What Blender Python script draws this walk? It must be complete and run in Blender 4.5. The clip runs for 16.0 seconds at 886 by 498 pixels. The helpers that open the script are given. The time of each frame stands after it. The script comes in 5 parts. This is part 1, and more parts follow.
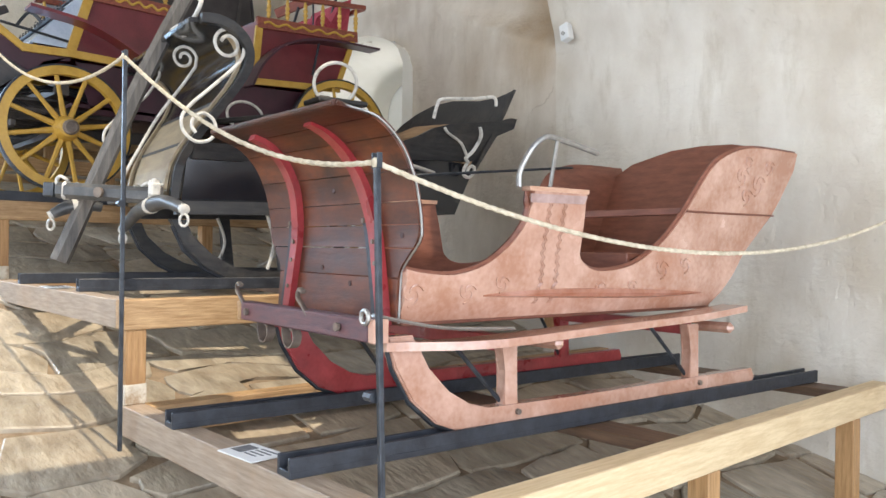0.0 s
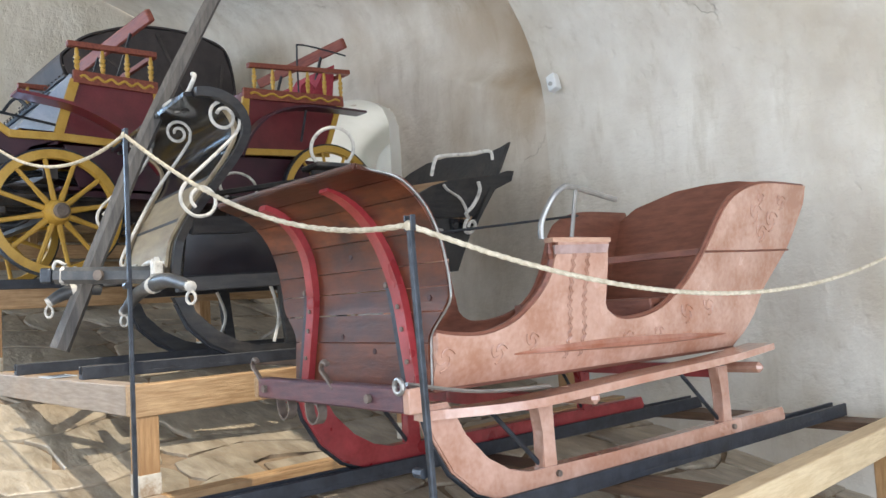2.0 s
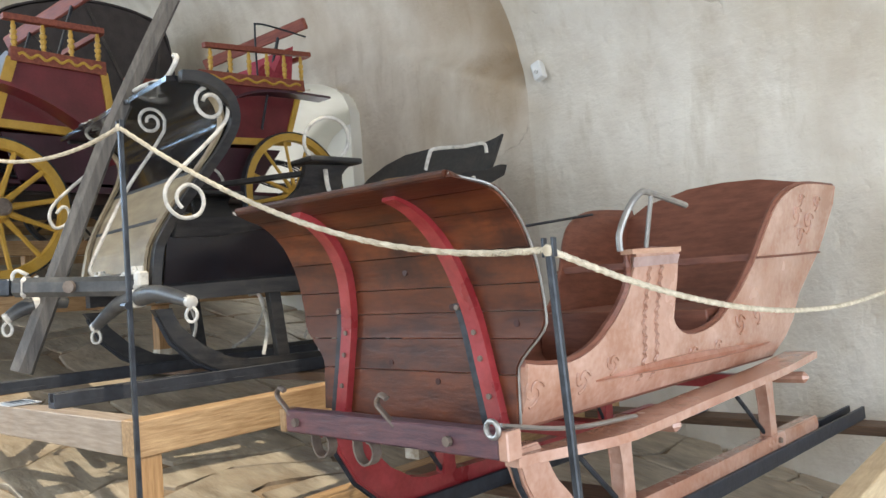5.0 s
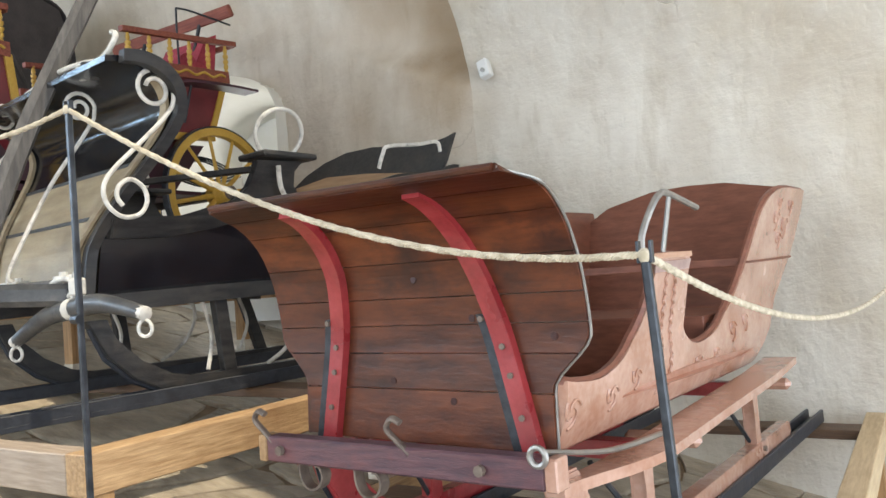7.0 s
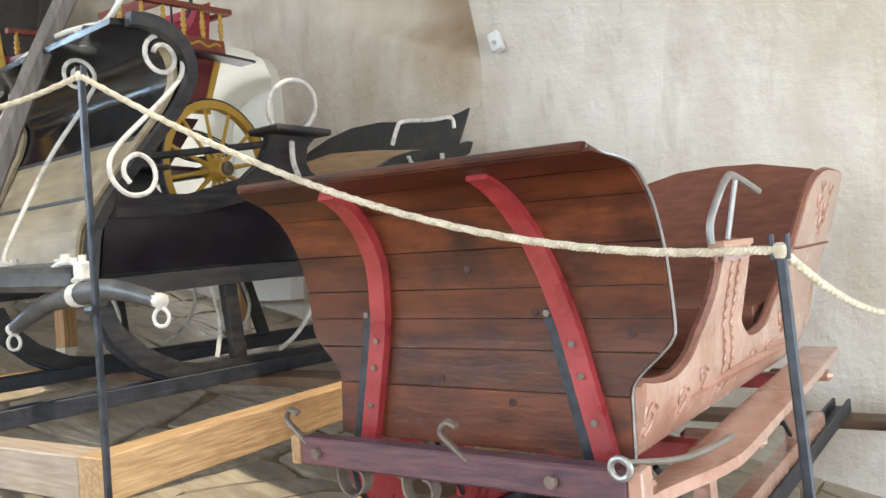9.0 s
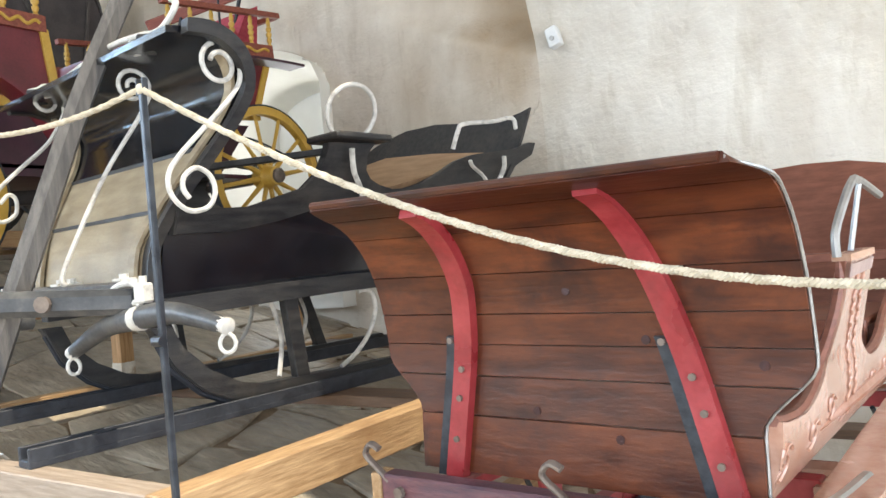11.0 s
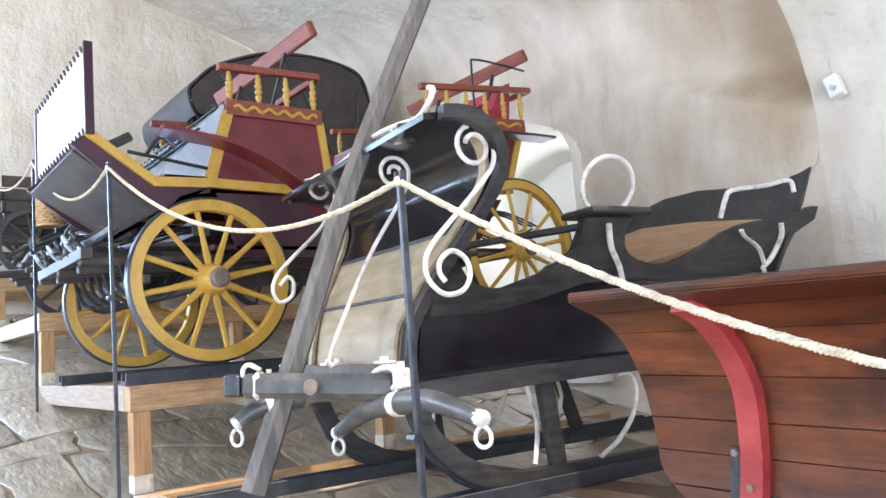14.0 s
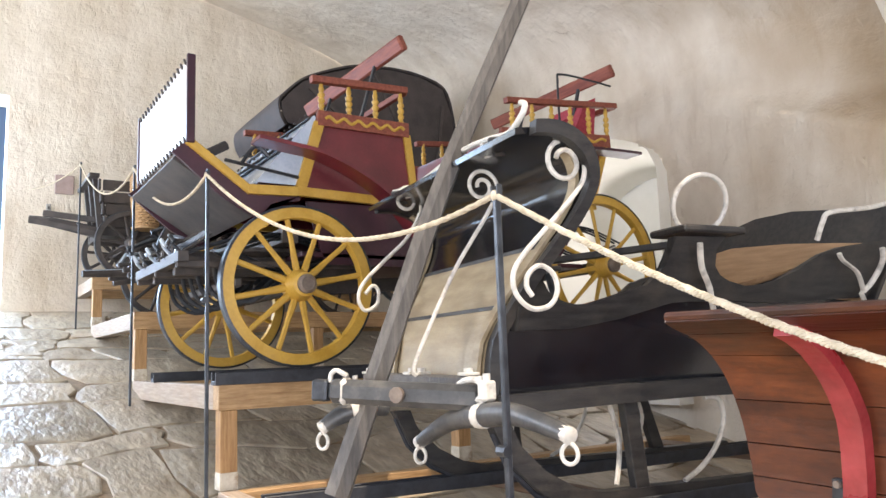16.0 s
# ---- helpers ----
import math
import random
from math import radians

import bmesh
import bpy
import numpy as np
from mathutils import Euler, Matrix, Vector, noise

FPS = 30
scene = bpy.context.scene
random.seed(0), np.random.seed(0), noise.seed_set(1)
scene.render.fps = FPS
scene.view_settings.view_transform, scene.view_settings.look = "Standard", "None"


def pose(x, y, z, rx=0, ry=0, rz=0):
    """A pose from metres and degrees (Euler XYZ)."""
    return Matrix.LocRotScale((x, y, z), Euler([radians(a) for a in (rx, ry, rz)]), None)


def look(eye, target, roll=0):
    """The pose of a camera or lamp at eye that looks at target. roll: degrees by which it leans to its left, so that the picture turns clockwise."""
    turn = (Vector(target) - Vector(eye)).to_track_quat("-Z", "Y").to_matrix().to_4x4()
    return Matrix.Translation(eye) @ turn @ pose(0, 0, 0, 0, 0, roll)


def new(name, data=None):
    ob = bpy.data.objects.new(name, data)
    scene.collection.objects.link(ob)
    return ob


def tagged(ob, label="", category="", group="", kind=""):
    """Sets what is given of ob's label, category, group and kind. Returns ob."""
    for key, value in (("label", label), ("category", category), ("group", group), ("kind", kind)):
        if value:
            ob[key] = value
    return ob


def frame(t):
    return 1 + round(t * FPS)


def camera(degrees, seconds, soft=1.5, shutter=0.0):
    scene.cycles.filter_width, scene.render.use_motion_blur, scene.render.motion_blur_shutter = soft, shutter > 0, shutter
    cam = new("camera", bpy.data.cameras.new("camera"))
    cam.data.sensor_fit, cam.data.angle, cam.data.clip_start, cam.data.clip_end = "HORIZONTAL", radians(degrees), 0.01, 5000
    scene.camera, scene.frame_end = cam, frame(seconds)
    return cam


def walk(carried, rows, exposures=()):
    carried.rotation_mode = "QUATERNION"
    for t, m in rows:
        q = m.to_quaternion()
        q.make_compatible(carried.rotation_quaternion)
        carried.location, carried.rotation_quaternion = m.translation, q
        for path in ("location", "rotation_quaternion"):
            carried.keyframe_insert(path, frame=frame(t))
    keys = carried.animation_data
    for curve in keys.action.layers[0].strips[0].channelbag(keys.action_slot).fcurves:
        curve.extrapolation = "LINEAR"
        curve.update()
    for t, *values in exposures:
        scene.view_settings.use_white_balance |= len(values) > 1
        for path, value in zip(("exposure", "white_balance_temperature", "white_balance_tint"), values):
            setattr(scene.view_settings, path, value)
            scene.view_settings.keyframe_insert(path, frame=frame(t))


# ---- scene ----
cam = camera(60.0, 16.0)
PATH = [
    (0, (0.205, 0.242, 1.654), (-1.273, 1.589, 1.655), 0.8),
    (0.5, (0.204, 0.23, 1.66), (-1.297, 1.551, 1.697), 0.1),
    (1, (0.197, 0.223, 1.667), (-1.309, 1.536, 1.747), -1.4),
    (1.5, (0.149, 0.191, 1.665), (-1.369, 1.489, 1.77), -2.3),
    (2, (0.043, 0.194, 1.676), (-1.399, 1.572, 1.82), -3.4),
    (2.5, (-0.09, 0.167, 1.715), (-1.451, 1.621, 1.898), -4.5),
    (3, (-0.206, 0.154, 1.745), (-1.582, 1.6, 1.874), -4.5),
    (3.5, (-0.286, 0.172, 1.756), (-1.585, 1.69, 1.847), -4.0),
    (4, (-0.391, 0.139, 1.777), (-1.646, 1.689, 1.928), -4.2),
    (4.5, (-0.469, 0.075, 1.83), (-1.775, 1.586, 1.937), -5.2),
    (4.7, (-0.5, 0.08, 1.83), (-1.802, 1.596, 1.926), -4.7),
    (6.8, (-0.942, 0.112, 1.859), (-2.065, 1.764, 1.954), -3.6),
    (7, (-0.988, 0.086, 1.868), (-2.052, 1.778, 1.944), -4.3),
    (7.5, (-1.084, 0.062, 1.898), (-2.082, 1.795, 1.893), -3.7),
    (8, (-1.161, 0.074, 1.916), (-2.195, 1.786, 1.909), -4.0),
    (8.2, (-1.196, 0.09, 1.913), (-2.229, 1.802, 1.922), -3.6),
    (10.3, (-1.369, 0.192, 1.945), (-2.365, 1.927, 1.954), -4.7),
    (10.5, (-1.41, 0.197, 1.962), (-2.419, 1.924, 1.951), -4.9),
    (11, (-1.468, 0.241, 1.982), (-2.576, 1.906, 1.995), -4.9),
    (11.5, (-1.506, 0.315, 2.002), (-2.743, 1.884, 2.087), -4.0),
    (12, (-1.535, 0.379, 2.011), (-2.862, 1.874, 2.1), -4.3),
    (12.5, (-1.551, 0.384, 2.026), (-2.965, 1.793, 2.146), -5.3),
    (13, (-1.56, 0.374, 2.039), (-3.015, 1.737, 2.195), -5.1),
    (13.5, (-1.574, 0.351, 2.052), (-3.086, 1.644, 2.253), -4.8),
    (14, (-1.582, 0.343, 2.058), (-3.143, 1.573, 2.289), -4.5),
    (14.5, (-1.582, 0.334, 2.061), (-3.186, 1.504, 2.306), -4.1),
    (15, (-1.58, 0.317, 2.069), (-3.229, 1.413, 2.346), -3.2),
    (15.5, (-1.583, 0.287, 2.064), (-3.246, 1.361, 2.346), -2.3),
    (16, (-1.595, 0.289, 2.06), (-3.261, 1.361, 2.334), -2.0),
]
EXPOSURES = [(0.0, -0.05, 5950, 12), (1.5, -0.17, 5700, 11), (2.5, -0.22, 5850, 11), (3.5, -0.28, 5900, 10), (8.0, -0.06, 6050, 10), (10.5, 0.2, 5950, 10), (12.5, 0.42, 5800, 11), (14.0, 0.45, 5600, 14), (15.2, 0.31, 5650, 16), (16.0, 0.21, 6250, 17)]
walk(cam, [(t, look(eye, target, roll)) for t, eye, target, roll in PATH], EXPOSURES)

# ---- light ----
world = bpy.data.worlds.new("world")
scene.world = world
world.use_nodes = True
wn = world.node_tree.nodes
sky = wn.new("ShaderNodeTexSky")
sky.sky_type, sky.sun_disc = "NISHITA", False
sky.sun_elevation, sky.sun_rotation = radians(68), radians(80)
world.node_tree.links.new(sky.outputs[0], wn["Background"].inputs[0])
wn["Background"].inputs[1].default_value = 0.08
sun = new("sun", bpy.data.lights.new("sun", "SUN"))
sun.data.energy, sun.data.angle, sun.data.color = 4.4, radians(0.6), (1.0, 0.84, 0.60)
sun.matrix_world = look((0, 0, 0), (-0.36, -0.06, -0.93))


def window_light(x, y, z, w, h, tx, ty, tz, power, colour=(0.90, 0.955, 1.0)):
    lamp = bpy.data.lights.new("window_light", "AREA")
    lamp.shape, lamp.size, lamp.size_y, lamp.energy, lamp.color = "RECTANGLE", w, h, power, colour
    ob = new("window_light", lamp)
    ob.matrix_world = look((x, y, z), (tx, ty, tz))
    return ob


# ---- materials ----
def material(name, a, b, rough=0.7, metal=0.0, scale=8.0, stretch=(1, 1, 1), bump=0.3, fine=60.0, spot=None, spot_amount=0.5, gloss_var=0.1, vary=0.0, coat=0.0, spot_scale=2.0, depth=0.01):
    """Two-tone procedural surface: broad variation, fine grain, optional stains, relief."""
    m = bpy.data.materials.new(name)
    m.use_nodes = True
    n, l = m.node_tree.nodes, m.node_tree.links
    p = n["Principled BSDF"]
    tc, mp = n.new("ShaderNodeTexCoord"), n.new("ShaderNodeMapping")
    mp.inputs["Scale"].default_value = stretch
    l.new(tc.outputs["Object"], mp.inputs[0])
    n1, n2 = n.new("ShaderNodeTexNoise"), n.new("ShaderNodeTexNoise")
    n1.inputs["Scale"].default_value, n1.inputs["Detail"].default_value = scale, 6
    n2.inputs["Scale"].default_value, n2.inputs["Detail"].default_value = fine, 4
    l.new(mp.outputs[0], n1.inputs["Vector"])
    l.new(mp.outputs[0], n2.inputs["Vector"])
    r = n.new("ShaderNodeValToRGB")
    r.color_ramp.elements[0].position, r.color_ramp.elements[1].position = 0.32, 0.68
    r.color_ramp.elements[0].color, r.color_ramp.elements[1].color = (*a, 1), (*b, 1)
    add = n.new("ShaderNodeMath")
    add.operation = "MULTIPLY_ADD"
    l.new(n2.outputs[0], add.inputs[0])
    add.inputs[1].default_value = 0.35
    sub = n.new("ShaderNodeMath")
    sub.operation = "SUBTRACT"
    l.new(n1.outputs[0], sub.inputs[0])
    sub.inputs[1].default_value = 0.175
    l.new(sub.outputs[0], add.inputs[2])
    l.new(add.outputs[0], r.inputs[0])
    col = r.outputs[0]
    if spot:
        n3 = n.new("ShaderNodeTexNoise")
        n3.inputs["Scale"].default_value, n3.inputs["Detail"].default_value = spot_scale, 8
        n3.inputs["Roughness"].default_value = 0.65
        l.new(tc.outputs["Object"], n3.inputs["Vector"])
        r3 = n.new("ShaderNodeValToRGB")
        r3.color_ramp.elements[0].position, r3.color_ramp.elements[1].position = 0.5, 0.72
        r3.color_ramp.elements[1].color = (spot_amount, spot_amount, spot_amount, 1)
        l.new(n3.outputs[0], r3.inputs[0])
        mx = n.new("ShaderNodeMix")
        mx.data_type = "RGBA"
        l.new(r3.outputs[0], mx.inputs["Factor"])
        l.new(col, mx.inputs["A"])
        mx.inputs["B"].default_value = (*spot, 1)
        col = mx.outputs["Result"]
    if vary:
        oi, hs, ma = n.new("ShaderNodeObjectInfo"), n.new("ShaderNodeHueSaturation"), n.new("ShaderNodeMapRange")
        ma.inputs["To Min"].default_value, ma.inputs["To Max"].default_value = 1 - vary, 1 + vary
        l.new(oi.outputs["Random"], ma.inputs["Value"])
        l.new(ma.outputs[0], hs.inputs["Value"])
        l.new(col, hs.inputs["Color"])
        col = hs.outputs[0]
    l.new(col, p.inputs["Base Color"])
    rr = n.new("ShaderNodeMapRange")
    rr.inputs["To Min"].default_value, rr.inputs["To Max"].default_value = max(0.02, rough - gloss_var), min(1, rough + gloss_var)
    l.new(n1.outputs[0], rr.inputs["Value"])
    l.new(rr.outputs[0], p.inputs["Roughness"])
    p.inputs["Metallic"].default_value = metal
    p.inputs["Coat Weight"].default_value = coat
    p.inputs["Coat Roughness"].default_value = 0.25
    bp = n.new("ShaderNodeBump")
    bp.inputs["Strength"].default_value, bp.inputs["Distance"].default_value = bump, depth
    l.new(add.outputs[0], bp.inputs["Height"])
    l.new(bp.outputs[0], p.inputs["Normal"])
    return m


def plaster(name, a, b, stain, damp_and_shade=()):
    """Hand-trowelled limewash: soft hollows, a rough skin, fine cracks and ochre stains."""
    m = bpy.data.materials.new(name)
    m.use_nodes = True
    n, l = m.node_tree.nodes, m.node_tree.links
    p = n["Principled BSDF"]
    p.inputs["Roughness"].default_value = 0.93
    tc = n.new("ShaderNodeTexCoord")

    def cloud(scale, detail, stretch, rough=0.55):
        mp, t = n.new("ShaderNodeMapping"), n.new("ShaderNodeTexNoise")
        mp.inputs["Scale"].default_value = stretch
        l.new(tc.outputs["Object"], mp.inputs[0])
        l.new(mp.outputs[0], t.inputs["Vector"])
        t.inputs["Scale"].default_value, t.inputs["Detail"].default_value = scale, detail
        t.inputs["Roughness"].default_value = rough
        return t.outputs[0]

    def ramp(src, lo, hi, c0, c1):
        r = n.new("ShaderNodeValToRGB")
        r.color_ramp.elements[0].position, r.color_ramp.elements[1].position = lo, hi
        r.color_ramp.elements[0].color, r.color_ramp.elements[1].color = (*c0, 1), (*c1, 1)
        l.new(src, r.inputs[0])
        return r.outputs[0]

    def mix(fac, x, y):
        k = n.new("ShaderNodeMix")
        k.data_type = "RGBA"
        l.new(fac, k.inputs["Factor"])
        l.new(x, k.inputs["A"])
        k.inputs["B"].default_value = (*y, 1)
        return k.outputs["Result"]

    broad, skin = cloud(2.2, 6, (1.4, 1.4, 0.7)), cloud(15, 5, (1.1, 1.1, 0.75), 0.6)
    col = ramp(broad, 0.33, 0.66, a, b)
    col = mix(ramp(cloud(0.75, 7, (1, 1, 0.8), 0.6), 0.50, 0.74, (0, 0, 0), (0.6, 0.6, 0.6)), col, stain)
    col = mix(ramp(cloud(3.4, 7, (1.6, 1.6, 0.35), 0.65), 0.56, 0.80, (0, 0, 0), (0.5, 0.5, 0.5)), col, [0.8 * c for c in stain])
    # cracks: thin edges of warped cells, broken up by a coarse cloud
    vo, wm, wv = n.new("ShaderNodeTexVoronoi"), n.new("ShaderNodeVectorMath"), n.new("ShaderNodeTexNoise")
    vo.feature = "DISTANCE_TO_EDGE"
    vo.inputs["Scale"].default_value = 0.9
    wv.inputs["Scale"].default_value, wv.inputs["Detail"].default_value = 3.0, 5
    l.new(tc.outputs["Object"], wv.inputs["Vector"])
    wm.operation = "MULTIPLY_ADD"
    l.new(wv.outputs["Color"], wm.inputs[0])
    wm.inputs[1].default_value = (0.55, 0.55, 0.55)
    l.new(tc.outputs["Object"], wm.inputs[2])
    l.new(wm.outputs[0], vo.inputs["Vector"])
    line = ramp(vo.outputs["Distance"], 0.0, 0.008, (1, 1, 1), (0, 0, 0))
    part_of = ramp(cloud(1.3, 3, (1, 1, 1)), 0.60, 0.66, (0, 0, 0), (1, 1, 1))
    cut = n.new("ShaderNodeMath")
    cut.operation = "MULTIPLY"
    l.new(line, cut.inputs[0])
    l.new(part_of, cut.inputs[1])
    soft = n.new("ShaderNodeMath")
    soft.operation = "MULTIPLY"
    soft.inputs[1].default_value = 0.3
    l.new(cut.outputs[0], soft.inputs[0])
    col = mix(soft.outputs[0], col, [0.6 * c for c in stain])
    # damp patches with a ragged edge; by the vault step also painted shade
    for x, y, z, size, strength in damp_and_shade:
        dist = n.new("ShaderNodeVectorMath")
        dist.operation = "DISTANCE"
        l.new(wm.outputs[0], dist.inputs[0])
        dist.inputs[1].default_value = (x + 0.27, y + 0.27, z + 0.27)
        col = mix(ramp(dist.outputs["Value"], size * 0.25, size, (strength, strength, strength), (0, 0, 0)), col, (0.36, 0.25, 0.14))
    l.new(col, p.inputs["Base Color"])
    patch = ramp(cloud(2.3, 5, (0.7, 0.7, 1.5), 0.6), 0.40, 0.62, (0, 0, 0), (1, 1, 1))
    pits = ramp(cloud(7, 4, (1, 1, 0.6), 0.5), 0.60, 0.72, (0, 0, 0), (1, 1, 1))
    h = None
    for src, amount in ((broad, 1.0), (skin, 0.55), (patch, 0.36), (pits, -0.22), (cut.outputs[0], -0.22)):
        k = n.new("ShaderNodeMath")
        k.operation = "MULTIPLY_ADD"
        l.new(src, k.inputs[0])
        k.inputs[1].default_value, k.inputs[2].default_value = amount, 0.0
        if h:
            l.new(h, k.inputs[2])
        h = k.outputs[0]
    bp = n.new("ShaderNodeBump")
    bp.inputs["Strength"].default_value, bp.inputs["Distance"].default_value = 0.95, 0.026
    l.new(h, bp.inputs["Height"])
    l.new(bp.outputs[0], p.inputs["Normal"])
    return m


PLASTER = plaster("plaster", (0.61, 0.552, 0.462), (0.735, 0.69, 0.602), (0.46, 0.37, 0.235))
# browner plaster: damp stains plus the recess's shade, painted along the step
DAMP_SHADED_PLASTER = plaster("damp_shaded_plaster", (0.56, 0.49, 0.395), (0.69, 0.625, 0.525), (0.43, 0.325, 0.205), [(-3.95, 5.3, 3.55, 0.62, 0.75), (-4.0, 5.25, 4.1, 0.75, 0.7), (-4.7, 5.3, 4.25, 0.7, 0.5)])
END_PLASTER = plaster("pale_end_plaster", (0.66, 0.585, 0.47), (0.79, 0.72, 0.61), (0.48, 0.37, 0.25), [(-11.25, 1.3, 3.2, 0.9, 0.35), (-11.25, 2.6, 2.9, 0.8, 0.35)])
STONE = material("flagstone", (0.27, 0.225, 0.165), (0.46, 0.40, 0.305), 0.38, scale=5, stretch=(1, 2.2, 1), bump=1.0, fine=14, spot=(0.28, 0.20, 0.125), spot_amount=0.5, vary=0.18, depth=0.02)
GRAVEL = material("yard_gravel", (0.30, 0.27, 0.23), (0.42, 0.38, 0.33), 0.95, scale=6, bump=0.5)
MORTAR = material("joint_mortar", (0.20, 0.145, 0.09), (0.32, 0.24, 0.16), 0.95, scale=10, bump=0.8)
PINE = material("pine_beam", (0.32, 0.19, 0.085), (0.52, 0.345, 0.175), 0.55, scale=5, stretch=(14, 1.2, 14), bump=0.3, fine=18, spot=(0.24, 0.125, 0.05), spot_amount=0.7, spot_scale=2.5)
# lighter copy of the pine, with light from the open end in its colour
SUNLIT_PINE = material("sunlit_pine_beam", (0.58, 0.43, 0.24), (0.73, 0.58, 0.36), 0.55, scale=5, stretch=(14, 1.2, 14), bump=0.3, fine=18, spot=(0.40, 0.24, 0.10), spot_amount=0.5)
DARK_BOARD = material("dark_brown_board", (0.085, 0.05, 0.028), (0.16, 0.095, 0.055), 0.6, scale=5, stretch=(1.2, 12, 12), bump=0.3, fine=18)
PINE_X = material("pine_beam_across", (0.28, 0.215, 0.155), (0.42, 0.335, 0.255), 0.6, scale=5, stretch=(1.2, 14, 14), bump=0.25, fine=18, spot=(0.34, 0.20, 0.10), spot_amount=0.5)
PINE_Z = material("pine_post", (0.31, 0.17, 0.065), (0.48, 0.285, 0.125), 0.55, scale=5, stretch=(14, 14, 1.2), bump=0.25, fine=18, spot=(0.24, 0.12, 0.045), spot_amount=0.7)
RAIL = material("blackened_rail", (0.018, 0.02, 0.026), (0.04, 0.044, 0.054), 0.5, scale=14, bump=0.3)
IRON = material("dark_iron", (0.028, 0.031, 0.036), (0.062, 0.068, 0.078), 0.38, metal=0.5, scale=20, bump=0.2)
WORN_BAR = material("worn_black_bar", (0.035, 0.036, 0.038), (0.085, 0.085, 0.084), 0.4, scale=9, bump=0.3, spot=(0.17, 0.155, 0.13), spot_amount=0.5, spot_scale=9)
GREY_IRON = material("grey_iron", (0.30, 0.29, 0.27), (0.42, 0.40, 0.37), 0.4, metal=0.7, scale=20, bump=0.2)
WHITE_PAINT = material("chipped_white_paint", (0.56, 0.53, 0.47), (0.69, 0.66, 0.59), 0.4, scale=20, bump=0.25, spot=(0.16, 0.14, 0.12), spot_amount=0.85, spot_scale=14)
PATCH = material("flaking_white_paint", (0.50, 0.44, 0.34), (0.70, 0.66, 0.56), 0.7, scale=14, bump=0.4, spot=(0.26, 0.15, 0.06), spot_amount=1.0, spot_scale=11)
# worn red with the right side's daylight glare mixed into the colour
PINK = material("glare_paled_red_paint", (0.38, 0.185, 0.115), (0.575, 0.36, 0.27), 0.24, scale=5, bump=0.35, fine=45, spot=(0.37, 0.15, 0.08), spot_amount=0.75, spot_scale=2.6, coat=1.0)
RUSTED = material("rubbed_rust_paint", (0.29, 0.105, 0.055), (0.45, 0.23, 0.165), 0.33, scale=7, bump=0.4, fine=40, coat=0.4)
CHERRY = material("bright_red_paint", (0.24, 0.019, 0.023), (0.38, 0.050, 0.052), 0.3, scale=8, bump=0.2, spot=(0.16, 0.03, 0.03), spot_amount=0.6, coat=0.2, spot_scale=6)
PLANK = material("stained_plank", (0.052, 0.012, 0.004), (0.135, 0.036, 0.0105), 0.4, scale=3, stretch=(1.5, 6, 6), bump=0.25, fine=14, spot=(0.018, 0.006, 0.005), spot_amount=0.95, spot_scale=4.5, vary=0.3)
INNER = material("brown_inner_wood", (0.15, 0.05, 0.028), (0.23, 0.085, 0.05), 0.5, scale=4, stretch=(2, 2, 10), bump=0.2, fine=15)
MAUVE = material("mauve_worn_bar", (0.075, 0.042, 0.056), (0.15, 0.07, 0.078), 0.42, scale=10, stretch=(1, 6, 6), bump=0.25, spot=(0.24, 0.07, 0.06), spot_amount=0.5, spot_scale=5)
GREYED = material("greyed_red_paint", (0.30, 0.19, 0.165), (0.44, 0.31, 0.28), 0.35, scale=14, bump=0.3, coat=0.4)
BARE = material("bare_worn_wood", (0.42, 0.23, 0.145), (0.56, 0.36, 0.25), 0.55, scale=7, stretch=(6, 1, 6), bump=0.25)
SOOT_KNOT = material("dark_wood_knot", (0.03, 0.008, 0.006), (0.05, 0.014, 0.01), 0.6, scale=30)
STUB = material("grey_brown_iron", (0.13, 0.10, 0.08), (0.24, 0.19, 0.15), 0.55, metal=0.3, scale=20, bump=0.3)


# ---- building helpers ----
def part(name, bm, mat, parent=None, label="", smooth=False):
    """Links a bmesh as one mesh object under parent."""
    bmesh.ops.recalc_face_normals(bm, faces=bm.faces)
    me = bpy.data.meshes.new(name)
    bm.to_mesh(me)
    bm.free()
    me.materials.append(mat)
    if smooth:
        me.shade_smooth()
        me.set_sharp_from_angle(angle=radians(40))
    ob = new(name, me)
    if parent:
        ob.parent = parent
    if label:
        ob["label"] = label
    return ob


def thing(name, label, category, m=None, group="", kind=""):
    ob = new(name)
    ob.empty_display_size = 0.1
    if m:
        ob.matrix_world = m
    return tagged(ob, label, category, group, kind)


def box(x0, x1, y0, y1, z0, z1, bevel=0.004):
    bm = bmesh.new()
    bmesh.ops.create_cube(bm, size=1, matrix=Matrix.Translation(((x0 + x1) / 2, (y0 + y1) / 2, (z0 + z1) / 2)) @ Matrix.Diagonal((abs(x1 - x0), abs(y1 - y0), abs(z1 - z0), 1)))
    if bevel:
        bmesh.ops.bevel(bm, geom=bm.edges[:], offset=bevel, segments=1, affect="EDGES")
    return bm


def beam(p0, p1, w, h, bevel=0.003, up=(0, 0, 1)):
    """A squared bar from p0 to p1, w wide and h high."""
    p0, p1 = Vector(p0), Vector(p1)
    d = (p1 - p0).normalized()
    side = d.cross(Vector(up)).normalized()
    top = side.cross(d)
    m = Matrix((side, d, top)).transposed().to_4x4()
    m.translation = (p0 + p1) / 2
    bm = box(-w / 2, w / 2, -(p1 - p0).length / 2, (p1 - p0).length / 2, -h / 2, h / 2, bevel)
    bmesh.ops.transform(bm, matrix=m, verts=bm.verts)
    return bm


